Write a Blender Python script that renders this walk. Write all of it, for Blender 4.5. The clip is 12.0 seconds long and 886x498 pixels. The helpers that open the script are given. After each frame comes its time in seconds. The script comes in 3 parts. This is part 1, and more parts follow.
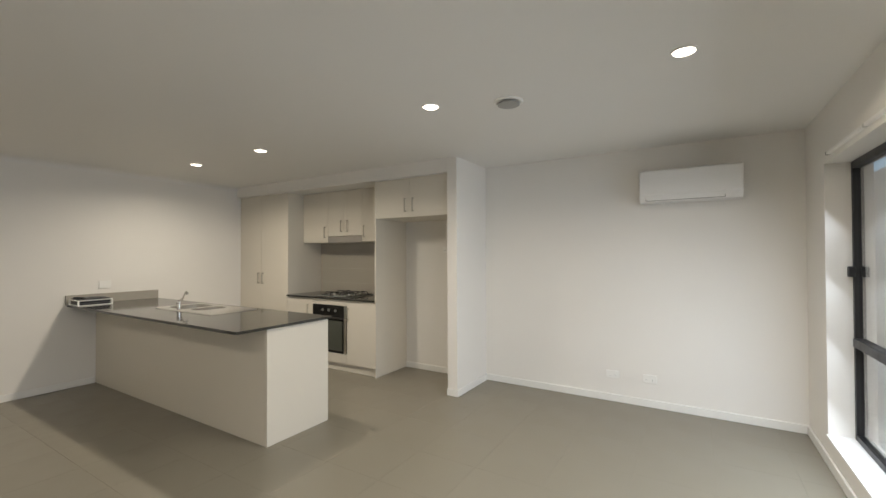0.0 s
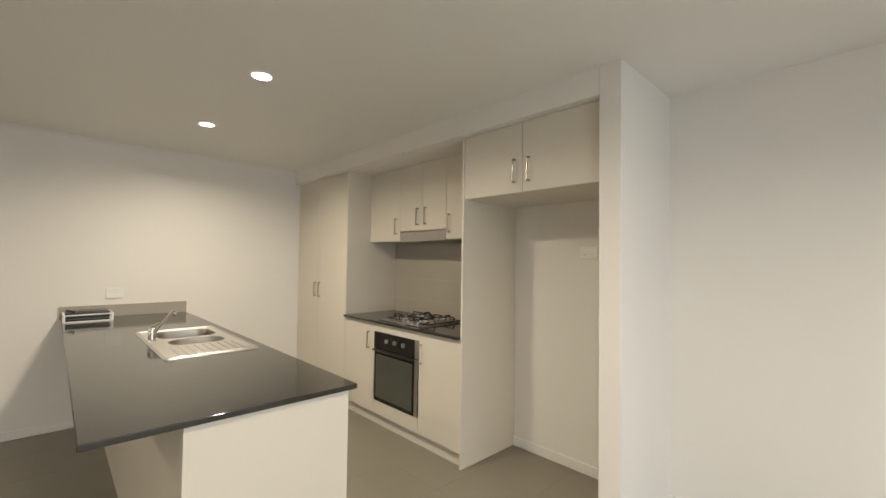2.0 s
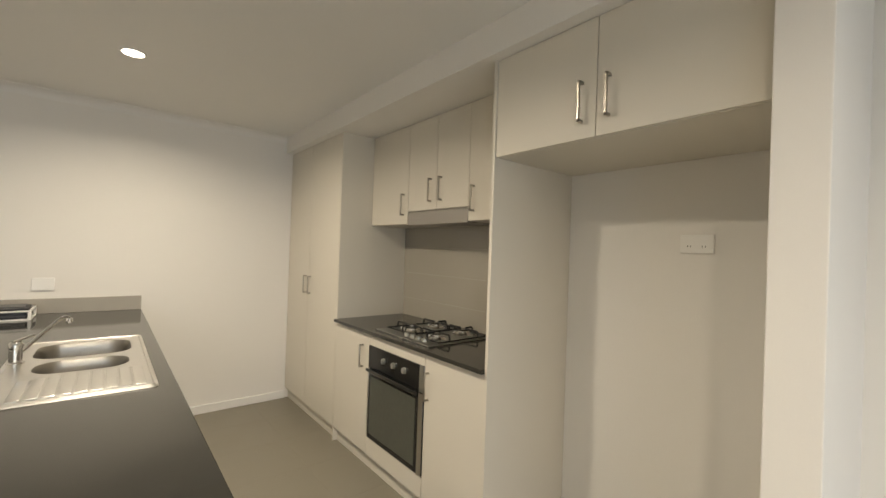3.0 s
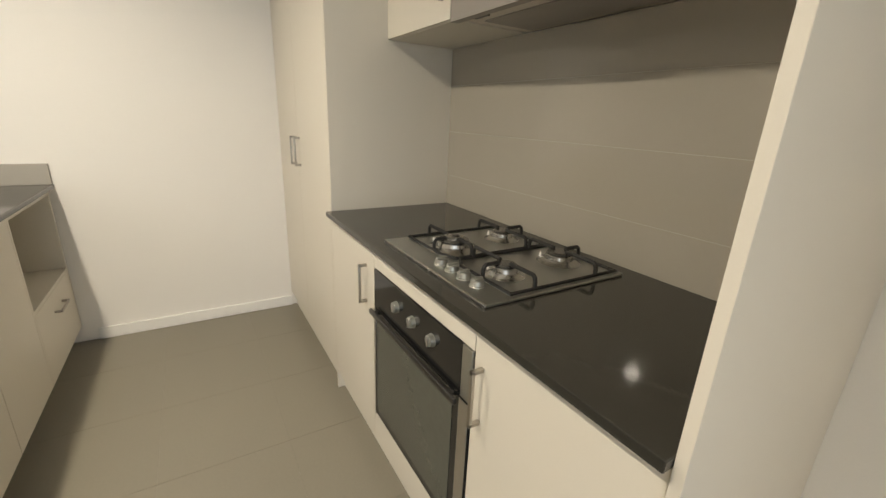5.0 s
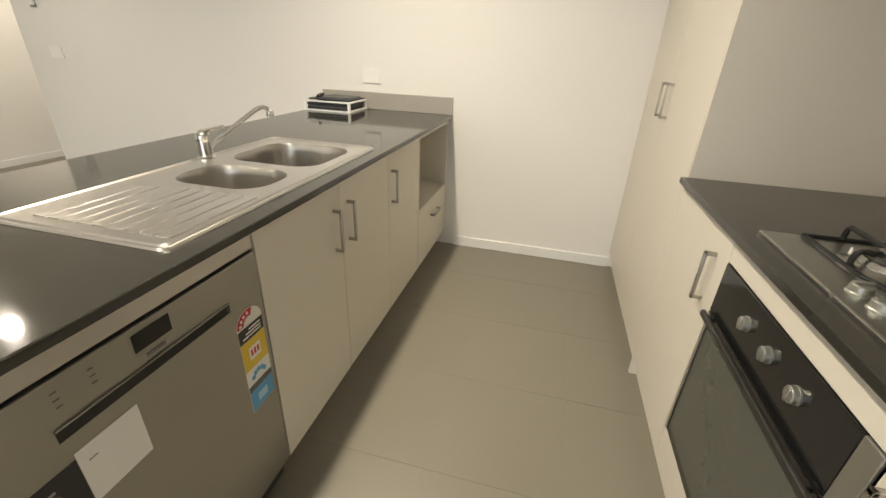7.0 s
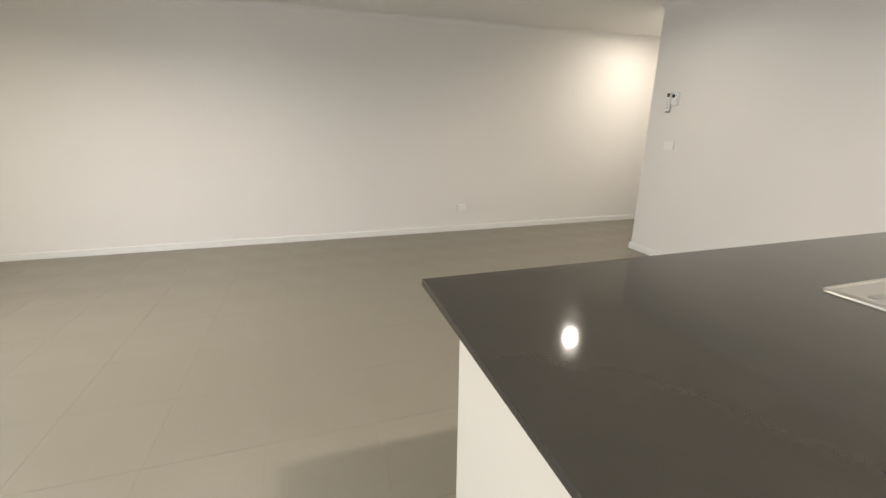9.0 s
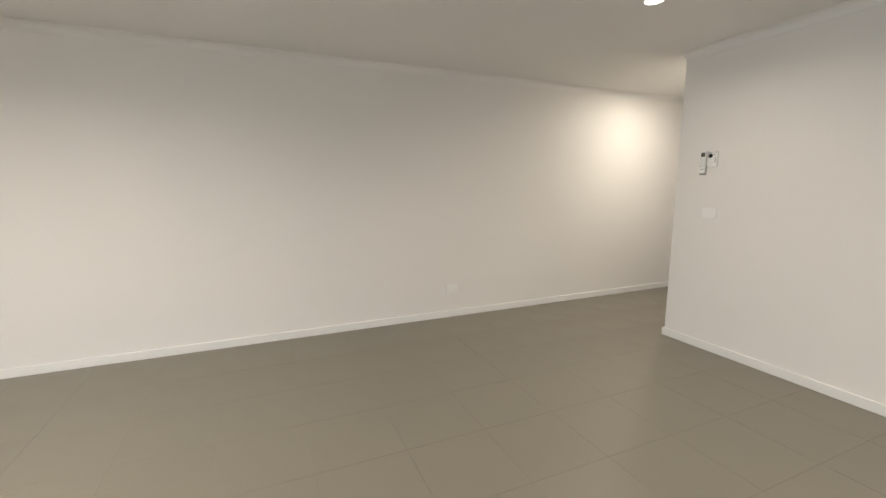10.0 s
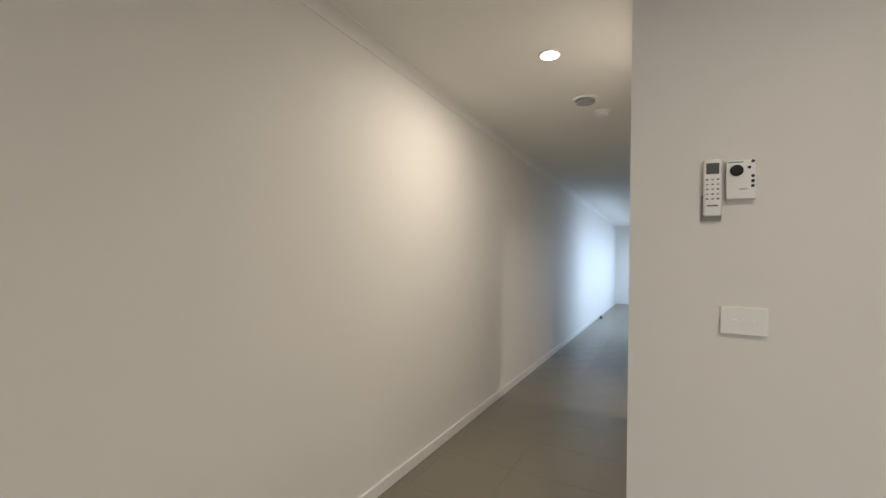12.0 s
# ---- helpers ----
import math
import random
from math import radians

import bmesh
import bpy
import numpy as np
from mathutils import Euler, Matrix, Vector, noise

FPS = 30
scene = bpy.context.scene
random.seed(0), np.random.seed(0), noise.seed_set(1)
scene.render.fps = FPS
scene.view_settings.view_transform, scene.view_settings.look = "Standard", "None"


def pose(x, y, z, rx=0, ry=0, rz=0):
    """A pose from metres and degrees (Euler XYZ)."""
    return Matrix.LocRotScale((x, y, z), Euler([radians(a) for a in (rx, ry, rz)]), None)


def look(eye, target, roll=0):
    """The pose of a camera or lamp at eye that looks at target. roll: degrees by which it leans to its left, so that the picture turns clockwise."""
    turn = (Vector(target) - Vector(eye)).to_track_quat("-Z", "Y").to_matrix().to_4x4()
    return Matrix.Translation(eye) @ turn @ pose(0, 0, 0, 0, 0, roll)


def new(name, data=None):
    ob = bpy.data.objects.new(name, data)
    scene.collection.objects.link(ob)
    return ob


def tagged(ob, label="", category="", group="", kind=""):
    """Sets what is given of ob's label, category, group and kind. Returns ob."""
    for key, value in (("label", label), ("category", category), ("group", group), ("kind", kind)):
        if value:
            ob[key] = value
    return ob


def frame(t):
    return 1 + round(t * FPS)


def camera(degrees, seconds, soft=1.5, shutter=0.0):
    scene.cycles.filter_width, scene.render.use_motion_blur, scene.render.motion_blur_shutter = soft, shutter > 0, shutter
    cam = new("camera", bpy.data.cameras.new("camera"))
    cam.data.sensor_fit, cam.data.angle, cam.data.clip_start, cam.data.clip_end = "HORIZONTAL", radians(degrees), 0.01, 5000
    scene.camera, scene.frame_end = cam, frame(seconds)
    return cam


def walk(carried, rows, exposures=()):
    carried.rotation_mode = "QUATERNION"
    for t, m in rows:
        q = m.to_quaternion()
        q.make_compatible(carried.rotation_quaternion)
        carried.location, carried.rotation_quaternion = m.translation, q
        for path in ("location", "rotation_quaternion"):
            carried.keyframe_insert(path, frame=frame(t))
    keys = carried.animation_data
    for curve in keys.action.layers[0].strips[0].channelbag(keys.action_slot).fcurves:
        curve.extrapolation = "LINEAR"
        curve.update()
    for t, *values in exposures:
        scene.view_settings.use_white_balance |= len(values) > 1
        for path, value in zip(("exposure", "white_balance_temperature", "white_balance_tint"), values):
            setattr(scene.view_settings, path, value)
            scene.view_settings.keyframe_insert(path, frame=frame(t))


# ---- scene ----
cam = camera(94.1, 12.0)
PATH = [
    (0, (5.804, -3.717, 1.433), (4.763, -2.009, 1.46), -0.2),
    (0.5, (5.538, -3.323, 1.425), (4.321, -1.737, 1.494), -0.1),
    (1, (5.271, -2.894, 1.426), (3.948, -1.394, 1.475), -0.2),
    (1.5, (4.957, -2.45, 1.411), (3.547, -1.033, 1.442), 1.0),
    (2, (4.612, -2.085, 1.422), (3.159, -0.712, 1.481), 0.8),
    (2.5, (4.271, -1.688, 1.425), (2.749, -0.393, 1.484), 1.3),
    (4.5, (3.009, -0.698, 1.359), (1.409, 0.445, 0.992), 2.0),
    (5, (2.823, -0.517, 1.305), (1.199, 0.48, 0.699), 2.5),
    (5.5, (2.719, -0.409, 1.282), (1.032, 0.363, 0.537), 2.8),
    (6, (2.623, -0.452, 1.273), (0.848, 0.001, 0.469), 2.7),
    (6.5, (2.598, -0.543, 1.271), (0.786, -0.518, 0.426), 2.3),
    (7, (2.68, -0.516, 1.268), (0.928, -0.937, 0.402), 2.6),
    (7.5, (2.808, -0.508, 1.273), (1.239, -1.369, 0.38), 3.1),
    (9.3, (3.41, -1.263, 1.31), (2.897, -3.129, 0.805), 0.4),
    (9.5, (3.425, -1.467, 1.327), (2.887, -3.341, 0.881), 0.3),
    (10, (3.304, -2.099, 1.357), (2.519, -3.913, 1.052), -0.1),
    (10.5, (3.067, -2.781, 1.391), (2.046, -4.49, 1.196), -0.3),
    (11, (2.715, -3.493, 1.411), (1.43, -5.021, 1.29), -1.0),
    (11.2, (2.563, -3.694, 1.372), (1.194, -5.149, 1.283), -0.4),
    (11.5, (2.169, -4.118, 1.357), (0.616, -5.376, 1.301), -0.1),
    (12, (1.533, -4.513, 1.301), (-0.226, -5.464, 1.346), 1.3),
]

EXPOSURE = [(0, -0.64, 6480, 12), (1.5, -0.36, 6760, 12), (2.5, -0.36, 6900, 12), (4.5, -0.22, 6600, 11), (5.5, 0.04, 6600, 11), (6.5, 0.06, 6620, 11), (7.5, 0.0, 6600, 11), (9.3, 0.01, 6220, 14), (10.5, -0.11, 6350, 14), (11.2, -0.17, 6380, 14), (12, -0.48, 6400, 14)]
SKY, POWER, LAMP = 0.12, 20.0, (1.0, 0.905, 0.735)
DAY, DAY_HALL, DAYCOLOR, HALLCOLOR = 76.0, 110.0, (0.78, 0.895, 1.0), (0.56, 0.76, 1.0)
walk(cam, [(t, look(eye, target, roll)) for t, eye, target, roll in PATH], EXPOSURE)

# ---- world and daylight ----
world = bpy.data.worlds.new("world")
scene.world = world
world.use_nodes = True
wn = world.node_tree.nodes
sky = wn.new("ShaderNodeTexSky")
sky.sky_type, sky.sun_disc = "NISHITA", False
sky.sun_elevation, sky.sun_rotation = radians(35), radians(200)
wn["Background"].inputs["Strength"].default_value = SKY
world.node_tree.links.new(sky.outputs[0], wn["Background"].inputs["Color"])
sun = new("sun", bpy.data.lights.new("sun", "SUN"))
sun.data.energy, sun.data.angle, sun.data.color = 1.5, radians(20), (1.0, 0.95, 0.88)
sun.matrix_world = look((0, 0, 20), (9, -12, 4))


# ---- materials ----
def mat(name, color, rough=0.5, metal=0.0, vary=0.04, scale=3.0, grain=120.0, bump=0.05, spec=0.5, per_object=0.0, stretch=(1, 1, 1), rough_vary=0.06, coat=0.0):
    """A principled surface with large soft variation, fine grain and relief."""
    m = bpy.data.materials.new(name)
    m.use_nodes = True
    nt, b = m.node_tree, m.node_tree.nodes["Principled BSDF"]
    def node(kind, **values):
        n = nt.nodes.new(kind)
        for k, v in values.items():
            n.inputs[k].default_value = v
        return n
    co = node("ShaderNodeTexCoord")
    mp = node("ShaderNodeMapping")
    mp.inputs["Scale"].default_value = stretch
    nt.links.new(co.outputs["Object"], mp.inputs["Vector"])
    big = node("ShaderNodeTexNoise", Scale=scale, Detail=4.0, Roughness=0.55)
    fine = node("ShaderNodeTexNoise", Scale=grain, Detail=3.0, Roughness=0.6)
    for n in (big, fine):
        nt.links.new(mp.outputs[0], n.inputs["Vector"])
    add = node("ShaderNodeMath")
    add.operation = "ADD"
    nt.links.new(big.outputs["Fac"], add.inputs[0])
    nt.links.new(fine.outputs["Fac"], add.inputs[1])
    last = add.outputs[0]
    if per_object:
        info = node("ShaderNodeObjectInfo")
        mul = node("ShaderNodeMath")
        mul.operation, mul.inputs[1].default_value = "MULTIPLY_ADD", per_object
        nt.links.new(info.outputs["Random"], mul.inputs[0])
        nt.links.new(last, mul.inputs[2])
        last = mul.outputs[0]
    rng = node("ShaderNodeMapRange")
    rng.inputs["From Min"].default_value, rng.inputs["From Max"].default_value = 0.6, 1.4 + per_object
    rng.inputs["To Min"].default_value, rng.inputs["To Max"].default_value = 1 - vary, 1 + vary
    nt.links.new(last, rng.inputs["Value"])
    hsv = node("ShaderNodeHueSaturation", Color=(*color, 1))
    nt.links.new(rng.outputs[0], hsv.inputs["Value"])
    nt.links.new(hsv.outputs[0], b.inputs["Base Color"])
    rr = node("ShaderNodeMapRange")
    rr.inputs["From Min"].default_value, rr.inputs["From Max"].default_value = 0.3, 0.7
    rr.inputs["To Min"].default_value, rr.inputs["To Max"].default_value = max(rough - rough_vary, 0.02), rough + rough_vary
    nt.links.new(big.outputs["Fac"], rr.inputs["Value"])
    nt.links.new(rr.outputs[0], b.inputs["Roughness"])
    b.inputs["Metallic"].default_value = metal
    b.inputs["Specular IOR Level"].default_value = spec
    b.inputs["Coat Weight"].default_value = coat
    bp = node("ShaderNodeBump", Strength=bump, Distance=0.002)
    nt.links.new(fine.outputs["Fac"], bp.inputs["Height"])
    nt.links.new(bp.outputs[0], b.inputs["Normal"])
    return m


def glow(name, color, strength):
    m = bpy.data.materials.new(name)
    m.use_nodes = True
    b = m.node_tree.nodes["Principled BSDF"]
    b.inputs["Base Color"].default_value = (0.9, 0.9, 0.9, 1)
    b.inputs["Emission Color"].default_value = (*color, 1)
    b.inputs["Emission Strength"].default_value = strength
    return m


def glass(name, tint=(0.95, 0.97, 0.97)):
    m = bpy.data.materials.new(name)
    m.use_nodes = True
    b = m.node_tree.nodes["Principled BSDF"]
    b.inputs["Base Color"].default_value = (*tint, 1)
    b.inputs["Transmission Weight"].default_value = 1.0
    b.inputs["Roughness"].default_value = 0.02
    b.inputs["IOR"].default_value = 1.45
    return m


PAINT = mat("wall_paint", (0.80, 0.775, 0.735), 0.62, vary=0.015, scale=1.2, grain=260, bump=0.10, spec=0.3)
CEIL = mat("ceiling_paint", (0.80, 0.785, 0.755), 0.8, vary=0.012, scale=0.9, grain=220, bump=0.06, spec=0.2)
TRIM = mat("trim_gloss_paint", (0.82, 0.81, 0.78), 0.35, vary=0.015, scale=4, grain=180, bump=0.03)
CAB = mat("cream_laminate", (0.685, 0.641, 0.557), 0.42, vary=0.015, scale=1.5, grain=400, bump=0.03, spec=0.4)
CARCASS = mat("carcass_board", (0.66, 0.62, 0.54), 0.5, vary=0.02, scale=2, grain=300, bump=0.03)
STONE = mat("dark_engineered_stone", (0.034, 0.0325, 0.0272), 0.085, vary=0.10, scale=9, grain=520, bump=0.0, spec=0.48, rough_vary=0.015)
TILE = mat("floor_porcelain", (0.222, 0.201, 0.160), 0.36, vary=0.05, scale=2.6, grain=90, bump=0.05, spec=0.45, per_object=0.12)
GROUT = mat("floor_grout", (0.238, 0.216, 0.173), 0.9, vary=0.08, scale=6, grain=200, bump=0.2)
SPLASH = mat("splashback_glazed_tile", (0.385, 0.355, 0.303), 0.06, vary=0.015, scale=2.2, grain=60, bump=0.012, per_object=0.15, rough_vary=0.01)
SPLASHGROUT = mat("splashback_grout", (0.47, 0.437, 0.376), 0.7, vary=0.03, scale=8, grain=200, bump=0.1)
STEEL = mat("brushed_steel", (0.56, 0.54, 0.51), 0.34, 1.0, vary=0.025, scale=3, grain=60, bump=0.0, rough_vary=0.02)
DWSTEEL = mat("dishwasher_steel", (0.375, 0.366, 0.330), 0.38, 0.95, vary=0.02, scale=2, grain=40, bump=0.0, rough_vary=0.02)
HOBSTEEL = mat("hob_steel", (0.40, 0.405, 0.385), 0.34, 1.0, vary=0.025, scale=5, grain=80, bump=0.0, rough_vary=0.02)
SINKSTEEL = mat("sink_steel", (0.66, 0.64, 0.605), 0.30, 1.0, vary=0.03, scale=4, grain=90, bump=0.0, rough_vary=0.03)
CHROME = mat("chrome", (0.82, 0.81, 0.79), 0.08, 1.0, vary=0.02, scale=10, grain=60, bump=0.0, rough_vary=0.03)
NICKEL = mat("satin_nickel", (0.46, 0.43, 0.38), 0.33, 1.0, vary=0.05, scale=14, grain=200, bump=0.02)
BLACKGLASS = mat("black_oven_glass", (0.012, 0.012, 0.012), 0.07, vary=0.1, scale=3, grain=50, bump=0.0, rough_vary=0.03)
OVENGLASS = mat("smoked_oven_window", (0.075, 0.080, 0.066), 0.10, vary=0.1, scale=3, grain=50, bump=0.0, spec=0.8, rough_vary=0.03)
IRON = mat("black_enamel_iron", (0.009, 0.0085, 0.008), 0.55, vary=0.2, scale=30, grain=200, bump=0.12)
BLACK = mat("black_plastic", (0.02, 0.02, 0.022), 0.4, vary=0.15, scale=12, grain=200, bump=0.05)
BURNER = mat("burner_steel", (0.52, 0.51, 0.485), 0.26, 1.0, vary=0.02, scale=8, grain=100, bump=0.0, rough_vary=0.02)
SATIN = mat("satin_knob_metal", (0.42, 0.42, 0.385), 0.38, 0.85, vary=0.02, scale=10, grain=100, bump=0.0, rough_vary=0.02)
# sink steel darkened to paint the shade inside the bowls
SHADEDSTEEL = mat("shaded_sink_steel", (0.42, 0.405, 0.375), 0.30, 1.0, vary=0.03, scale=5, grain=90, bump=0.0, rough_vary=0.03)
UPSTAND = mat("grey_stone_upstand", (0.38, 0.353, 0.305), 0.38, vary=0.04, scale=9, grain=300, bump=0.0)
CAPSTEEL = mat("glossy_dark_burner_metal", (0.16, 0.155, 0.145), 0.2, 0.8, vary=0.03, scale=8, grain=100, bump=0.0)
DARKSTEEL = mat("dark_satin_steel", (0.055, 0.052, 0.048), 0.32, 0.6, vary=0.04, scale=5, grain=100, bump=0.0)
# near-black that paints the shade of gap, grip recess and plug slots
DARK = mat("painted_recess_shade", (0.015, 0.014, 0.013), 0.8, vary=0.1)
WHITE = mat("white_plastic", (0.86, 0.85, 0.825), 0.32, vary=0.012, scale=8, grain=300, bump=0.01)
PLATE = mat("wall_plate_plastic", (0.845, 0.832, 0.80), 0.34, vary=0.012, scale=8, grain=300, bump=0.01)
ACWHITE = mat("white_ac_plastic", (0.80, 0.79, 0.77), 0.38, vary=0.01, scale=5, grain=300, bump=0.01)
GREY = mat("grey_plastic", (0.33, 0.32, 0.30), 0.45, vary=0.06, scale=10, grain=200, bump=0.02)
HOOD = mat("hood_grey_metal", (0.36, 0.335, 0.305), 0.38, 0.6, vary=0.03, scale=4, grain=90, bump=0.01)
ALU = mat("black_powdercoat_aluminium", (0.018, 0.018, 0.02), 0.42, vary=0.12, scale=10, grain=400, bump=0.05)
PAPER = mat("white_paper", (0.78, 0.77, 0.74), 0.7, vary=0.02, scale=6, grain=200, bump=0.03)
RED = mat("label_red", (0.55, 0.04, 0.035), 0.45, vary=0.03)
YELLOW = mat("label_yellow", (0.72, 0.52, 0.06), 0.45, vary=0.03)
BLUE = mat("label_blue", (0.10, 0.34, 0.60), 0.45, vary=0.03)
PALEBLUE = mat("label_pale_blue", (0.36, 0.58, 0.72), 0.45, vary=0.03)
INK = mat("ink_grey", (0.12, 0.12, 0.12), 0.6, vary=0.05)
LCD = mat("lcd_grey", (0.10, 0.105, 0.09), 0.2, vary=0.03)
RENDERWALL = mat("cream_render", (0.68, 0.63, 0.54), 0.85, vary=0.06, scale=1.2, grain=60, bump=0.3)
CONCRETE = mat("outdoor_concrete", (0.36, 0.35, 0.32), 0.85, vary=0.10, scale=0.8, grain=40, bump=0.2)
GLASS = glass("window_glass")
LENS = glow("downlight_lens", (1.0, 0.88, 0.70), 12.0)


# ---- mesh helpers ----
def box(bm, x0, x1, y0, y1, z0, z1, bevel=0.0, segments=2):
    """Adds a box between those bounds to bm, with rounded edges."""
    r = bmesh.ops.create_cube(bm, size=1.0)
    vs = r["verts"]
    for v in vs:
        v.co = Vector(((x0 + x1) / 2 + v.co.x * (x1 - x0), (y0 + y1) / 2 + v.co.y * (y1 - y0), (z0 + z1) / 2 + v.co.z * (z1 - z0)))
    if bevel:
        es = list({e for v in vs for e in v.link_edges})
        bmesh.ops.bevel(bm, geom=es, offset=bevel, segments=segments, affect="EDGES", profile=0.5)
    return bm


def boxed(*a, **k):
    return box(bmesh.new(), *a, **k)


def lathe(bm, c, rings, n=32, axis="z"):
    """A turned shape about an axis through c: rings of (radius, height), closed at both ends."""
    loops = []
    for r, h in rings:
        loop = []
        for i in range(n):
            a = 2 * math.pi * i / n
            p = (r * math.cos(a), r * math.sin(a), h)
            if axis == "y":
                p = (p[0], p[2], p[1])
            if axis == "x":
                p = (p[2], p[0], p[1])
            loop.append(bm.verts.new(Vector(c) + Vector(p)))
        loops.append(loop)
    for a, b in zip(loops, loops[1:]):
        for i in range(n):
            bm.faces.new((a[i], a[(i + 1) % n], b[(i + 1) % n], b[i]))
    bm.faces.new(loops[0][::-1])
    bm.faces.new(loops[-1])
    bmesh.ops.recalc_face_normals(bm, faces=bm.faces[:])
    return bm


def tube(bm, points, r, n=20):
    """A round bar along points."""
    loops, pts = [], [Vector(p) for p in points]
    for i, p in enumerate(pts):
        d = (pts[min(i + 1, len(pts) - 1)] - pts[max(i - 1, 0)]).normalized()
        u = d.orthogonal().normalized() if not loops else (u - d * u.dot(d)).normalized()
        w = d.cross(u)
        loops.append([bm.verts.new(p + r * (u * math.cos(2 * math.pi * k / n) + w * math.sin(2 * math.pi * k / n))) for k in range(n)])
    for a, b in zip(loops, loops[1:]):
        for i in range(n):
            bm.faces.new((a[i], a[(i + 1) % n], b[(i + 1) % n], b[i]))
    bm.faces.new(loops[0][::-1])
    bm.faces.new(loops[-1])
    bmesh.ops.recalc_face_normals(bm, faces=bm.faces[:])
    return bm


def base_of(ob):
    p = Vector((0, 0, 0))
    while ob is not None:
        p += ob.location
        ob = ob.parent
    return p


def link(name, bm, material, smooth=False):
    me = bpy.data.meshes.new(name)
    bm.to_mesh(me)
    bm.free()
    me.materials.append(material)
    if smooth:
        me.shade_smooth()
        me.set_sharp_from_angle(angle=radians(20))
    return me


def part(name, bm, material, parent, label="", smooth=True):
    """Links bm, given in world places, as one mesh under a thing or a part."""
    me = link(name, bm, material, smooth)
    me.transform(Matrix.Translation(-base_of(parent)))
    ob = new(name, me)
    ob.parent = parent
    return tagged(ob, label)


def thing(name, at, label, category, group="", kind=""):
    ob = new(name)
    ob.location = at
    ob.empty_display_size = 0.05
    return tagged(ob, label, category, group, kind)


def solid(name, bm, material, label="", category="", group="", kind="", at=None, smooth=True):
    """Links bm as one top-level mesh, its origin at the given base."""
    me = link(name, bm, material, smooth)
    if at:
        me.transform(Matrix.Translation(-Vector(at)))
    ob = new(name, me)
    if at:
        ob.location = at
    return tagged(ob, label, category, group, kind)


def structure(name, bm, material, label, category):
    return solid(name, bm, material, label, category, kind="structure")


# ---- structure ----
H = 2.43
YS, YN, YK, XE, YH = -5.887, 0.600, 0.575, 6.57, -4.622
WY0, WY1, WZ0, WZ1 = -3.75, 0.06, 0.185, 2.045

b = boxed(-14.1, XE + 0.25, YS - 0.1, YS, -0.02, H + 0.05)
structure("wall_south", b, PAINT, "long plain white painted plasterboard wall", "wall")
b = boxed(-0.1, 0, YH, YK, -0.02, H + 0.05)
structure("wall_west", b, PAINT, "white painted wall beside the kitchen peninsula", "wall")
b = boxed(-0.1, 3.70, YK, YK + 0.12, -0.02, H + 0.05)
structure("wall_kitchen_back", b, PAINT, "white painted wall behind the kitchen cabinets", "wall")
b = boxed(3.70, XE + 0.25, YN, YN + 0.12, -0.02, H + 0.05)
structure("wall_north", b, PAINT, "white painted wall carrying the air conditioner", "wall")
b = boxed(3.637, 3.752, -0.08, YK + 0.05, -0.02, H + 0.05, bevel=0.004)
structure("wall_nib", b, PAINT, "short white nib wall beside the fridge recess", "wall")
b = boxed(0.0, 3.637, -0.08, YK, 2.285, H + 0.05, bevel=0.003)
structure("kitchen_bulkhead", b, PAINT, "white painted bulkhead over the kitchen cabinets", "bulkhead")
b = bmesh.new()
box(b, XE, XE + 0.25, YS, WY0, -0.02, H + 0.05)
box(b, XE, XE + 0.25, WY1, YN, -0.02, H + 0.05)
box(b, XE, XE + 0.25, WY0, WY1, -0.02, WZ0)
box(b, XE, XE + 0.25, WY0, WY1, WZ1, H + 0.05)
structure("wall_east", b, PAINT, "white painted outer wall with a wide window opening", "wall")
# hall: the wall opposite the long wall has a doorway and a glazed opening further on
DX0, DX1, DH = -3.36, -2.28, 2.04
b = bmesh.new()
for x0, x1, z0, z1 in ((DX1, -0.1, -0.02, H + 0.05), (DX0, DX1, DH, H + 0.05), (-5.8, DX0, -0.02, H + 0.05), (-12.2, -5.8, 2.1, H + 0.05), (-14.1, -12.2, -0.02, H + 0.05)):
    box(b, x0, x1, YH, YH + 0.1, z0, z1)
structure("wall_hall", b, PAINT, "white painted hall wall with a doorway", "wall")
b = boxed(-12.6, -12.5, YS, YH + 0.1, -0.02, H + 0.05)
structure("wall_hall_end", b, PAINT, "white painted wall closing the hall", "wall")
b = bmesh.new()
box(b, -4.0, -3.9, YH + 0.1, -2.5, -0.02, H + 0.05)
box(b, -4.0, -0.1, -2.5, -2.4, -0.02, H + 0.05)
structure("wall_side_room", b, PAINT, "plain white walls of the room off the hall", "wall")
b = bmesh.new()
box(b, -0.1, XE + 0.25, YS - 0.1, YN + 0.12, H, H + 0.06)
box(b, -14.1, -0.1, YS - 0.1, -2.4, H, H + 0.06)
structure("ceiling", b, CEIL, "flat white painted plasterboard ceiling", "ceiling")
b = bmesh.new()
box(b, -0.1, XE + 0.02, YS - 0.05, YN + 0.05, -0.12, -0.0011)
box(b, -14.05, -0.1, YS - 0.05, -2.42, -0.12, -0.0011)
floor = structure("floor", b, GROUT, "grey-beige porcelain tile floor with narrow grey joints", "floor")


def skirting(name, x0, x1, y0, y1):
    b = boxed(x0, x1, y0, y1, 0, 0.070, bevel=0.004)
    return structure(name, b, TRIM, "low white painted skirting board", "skirting")


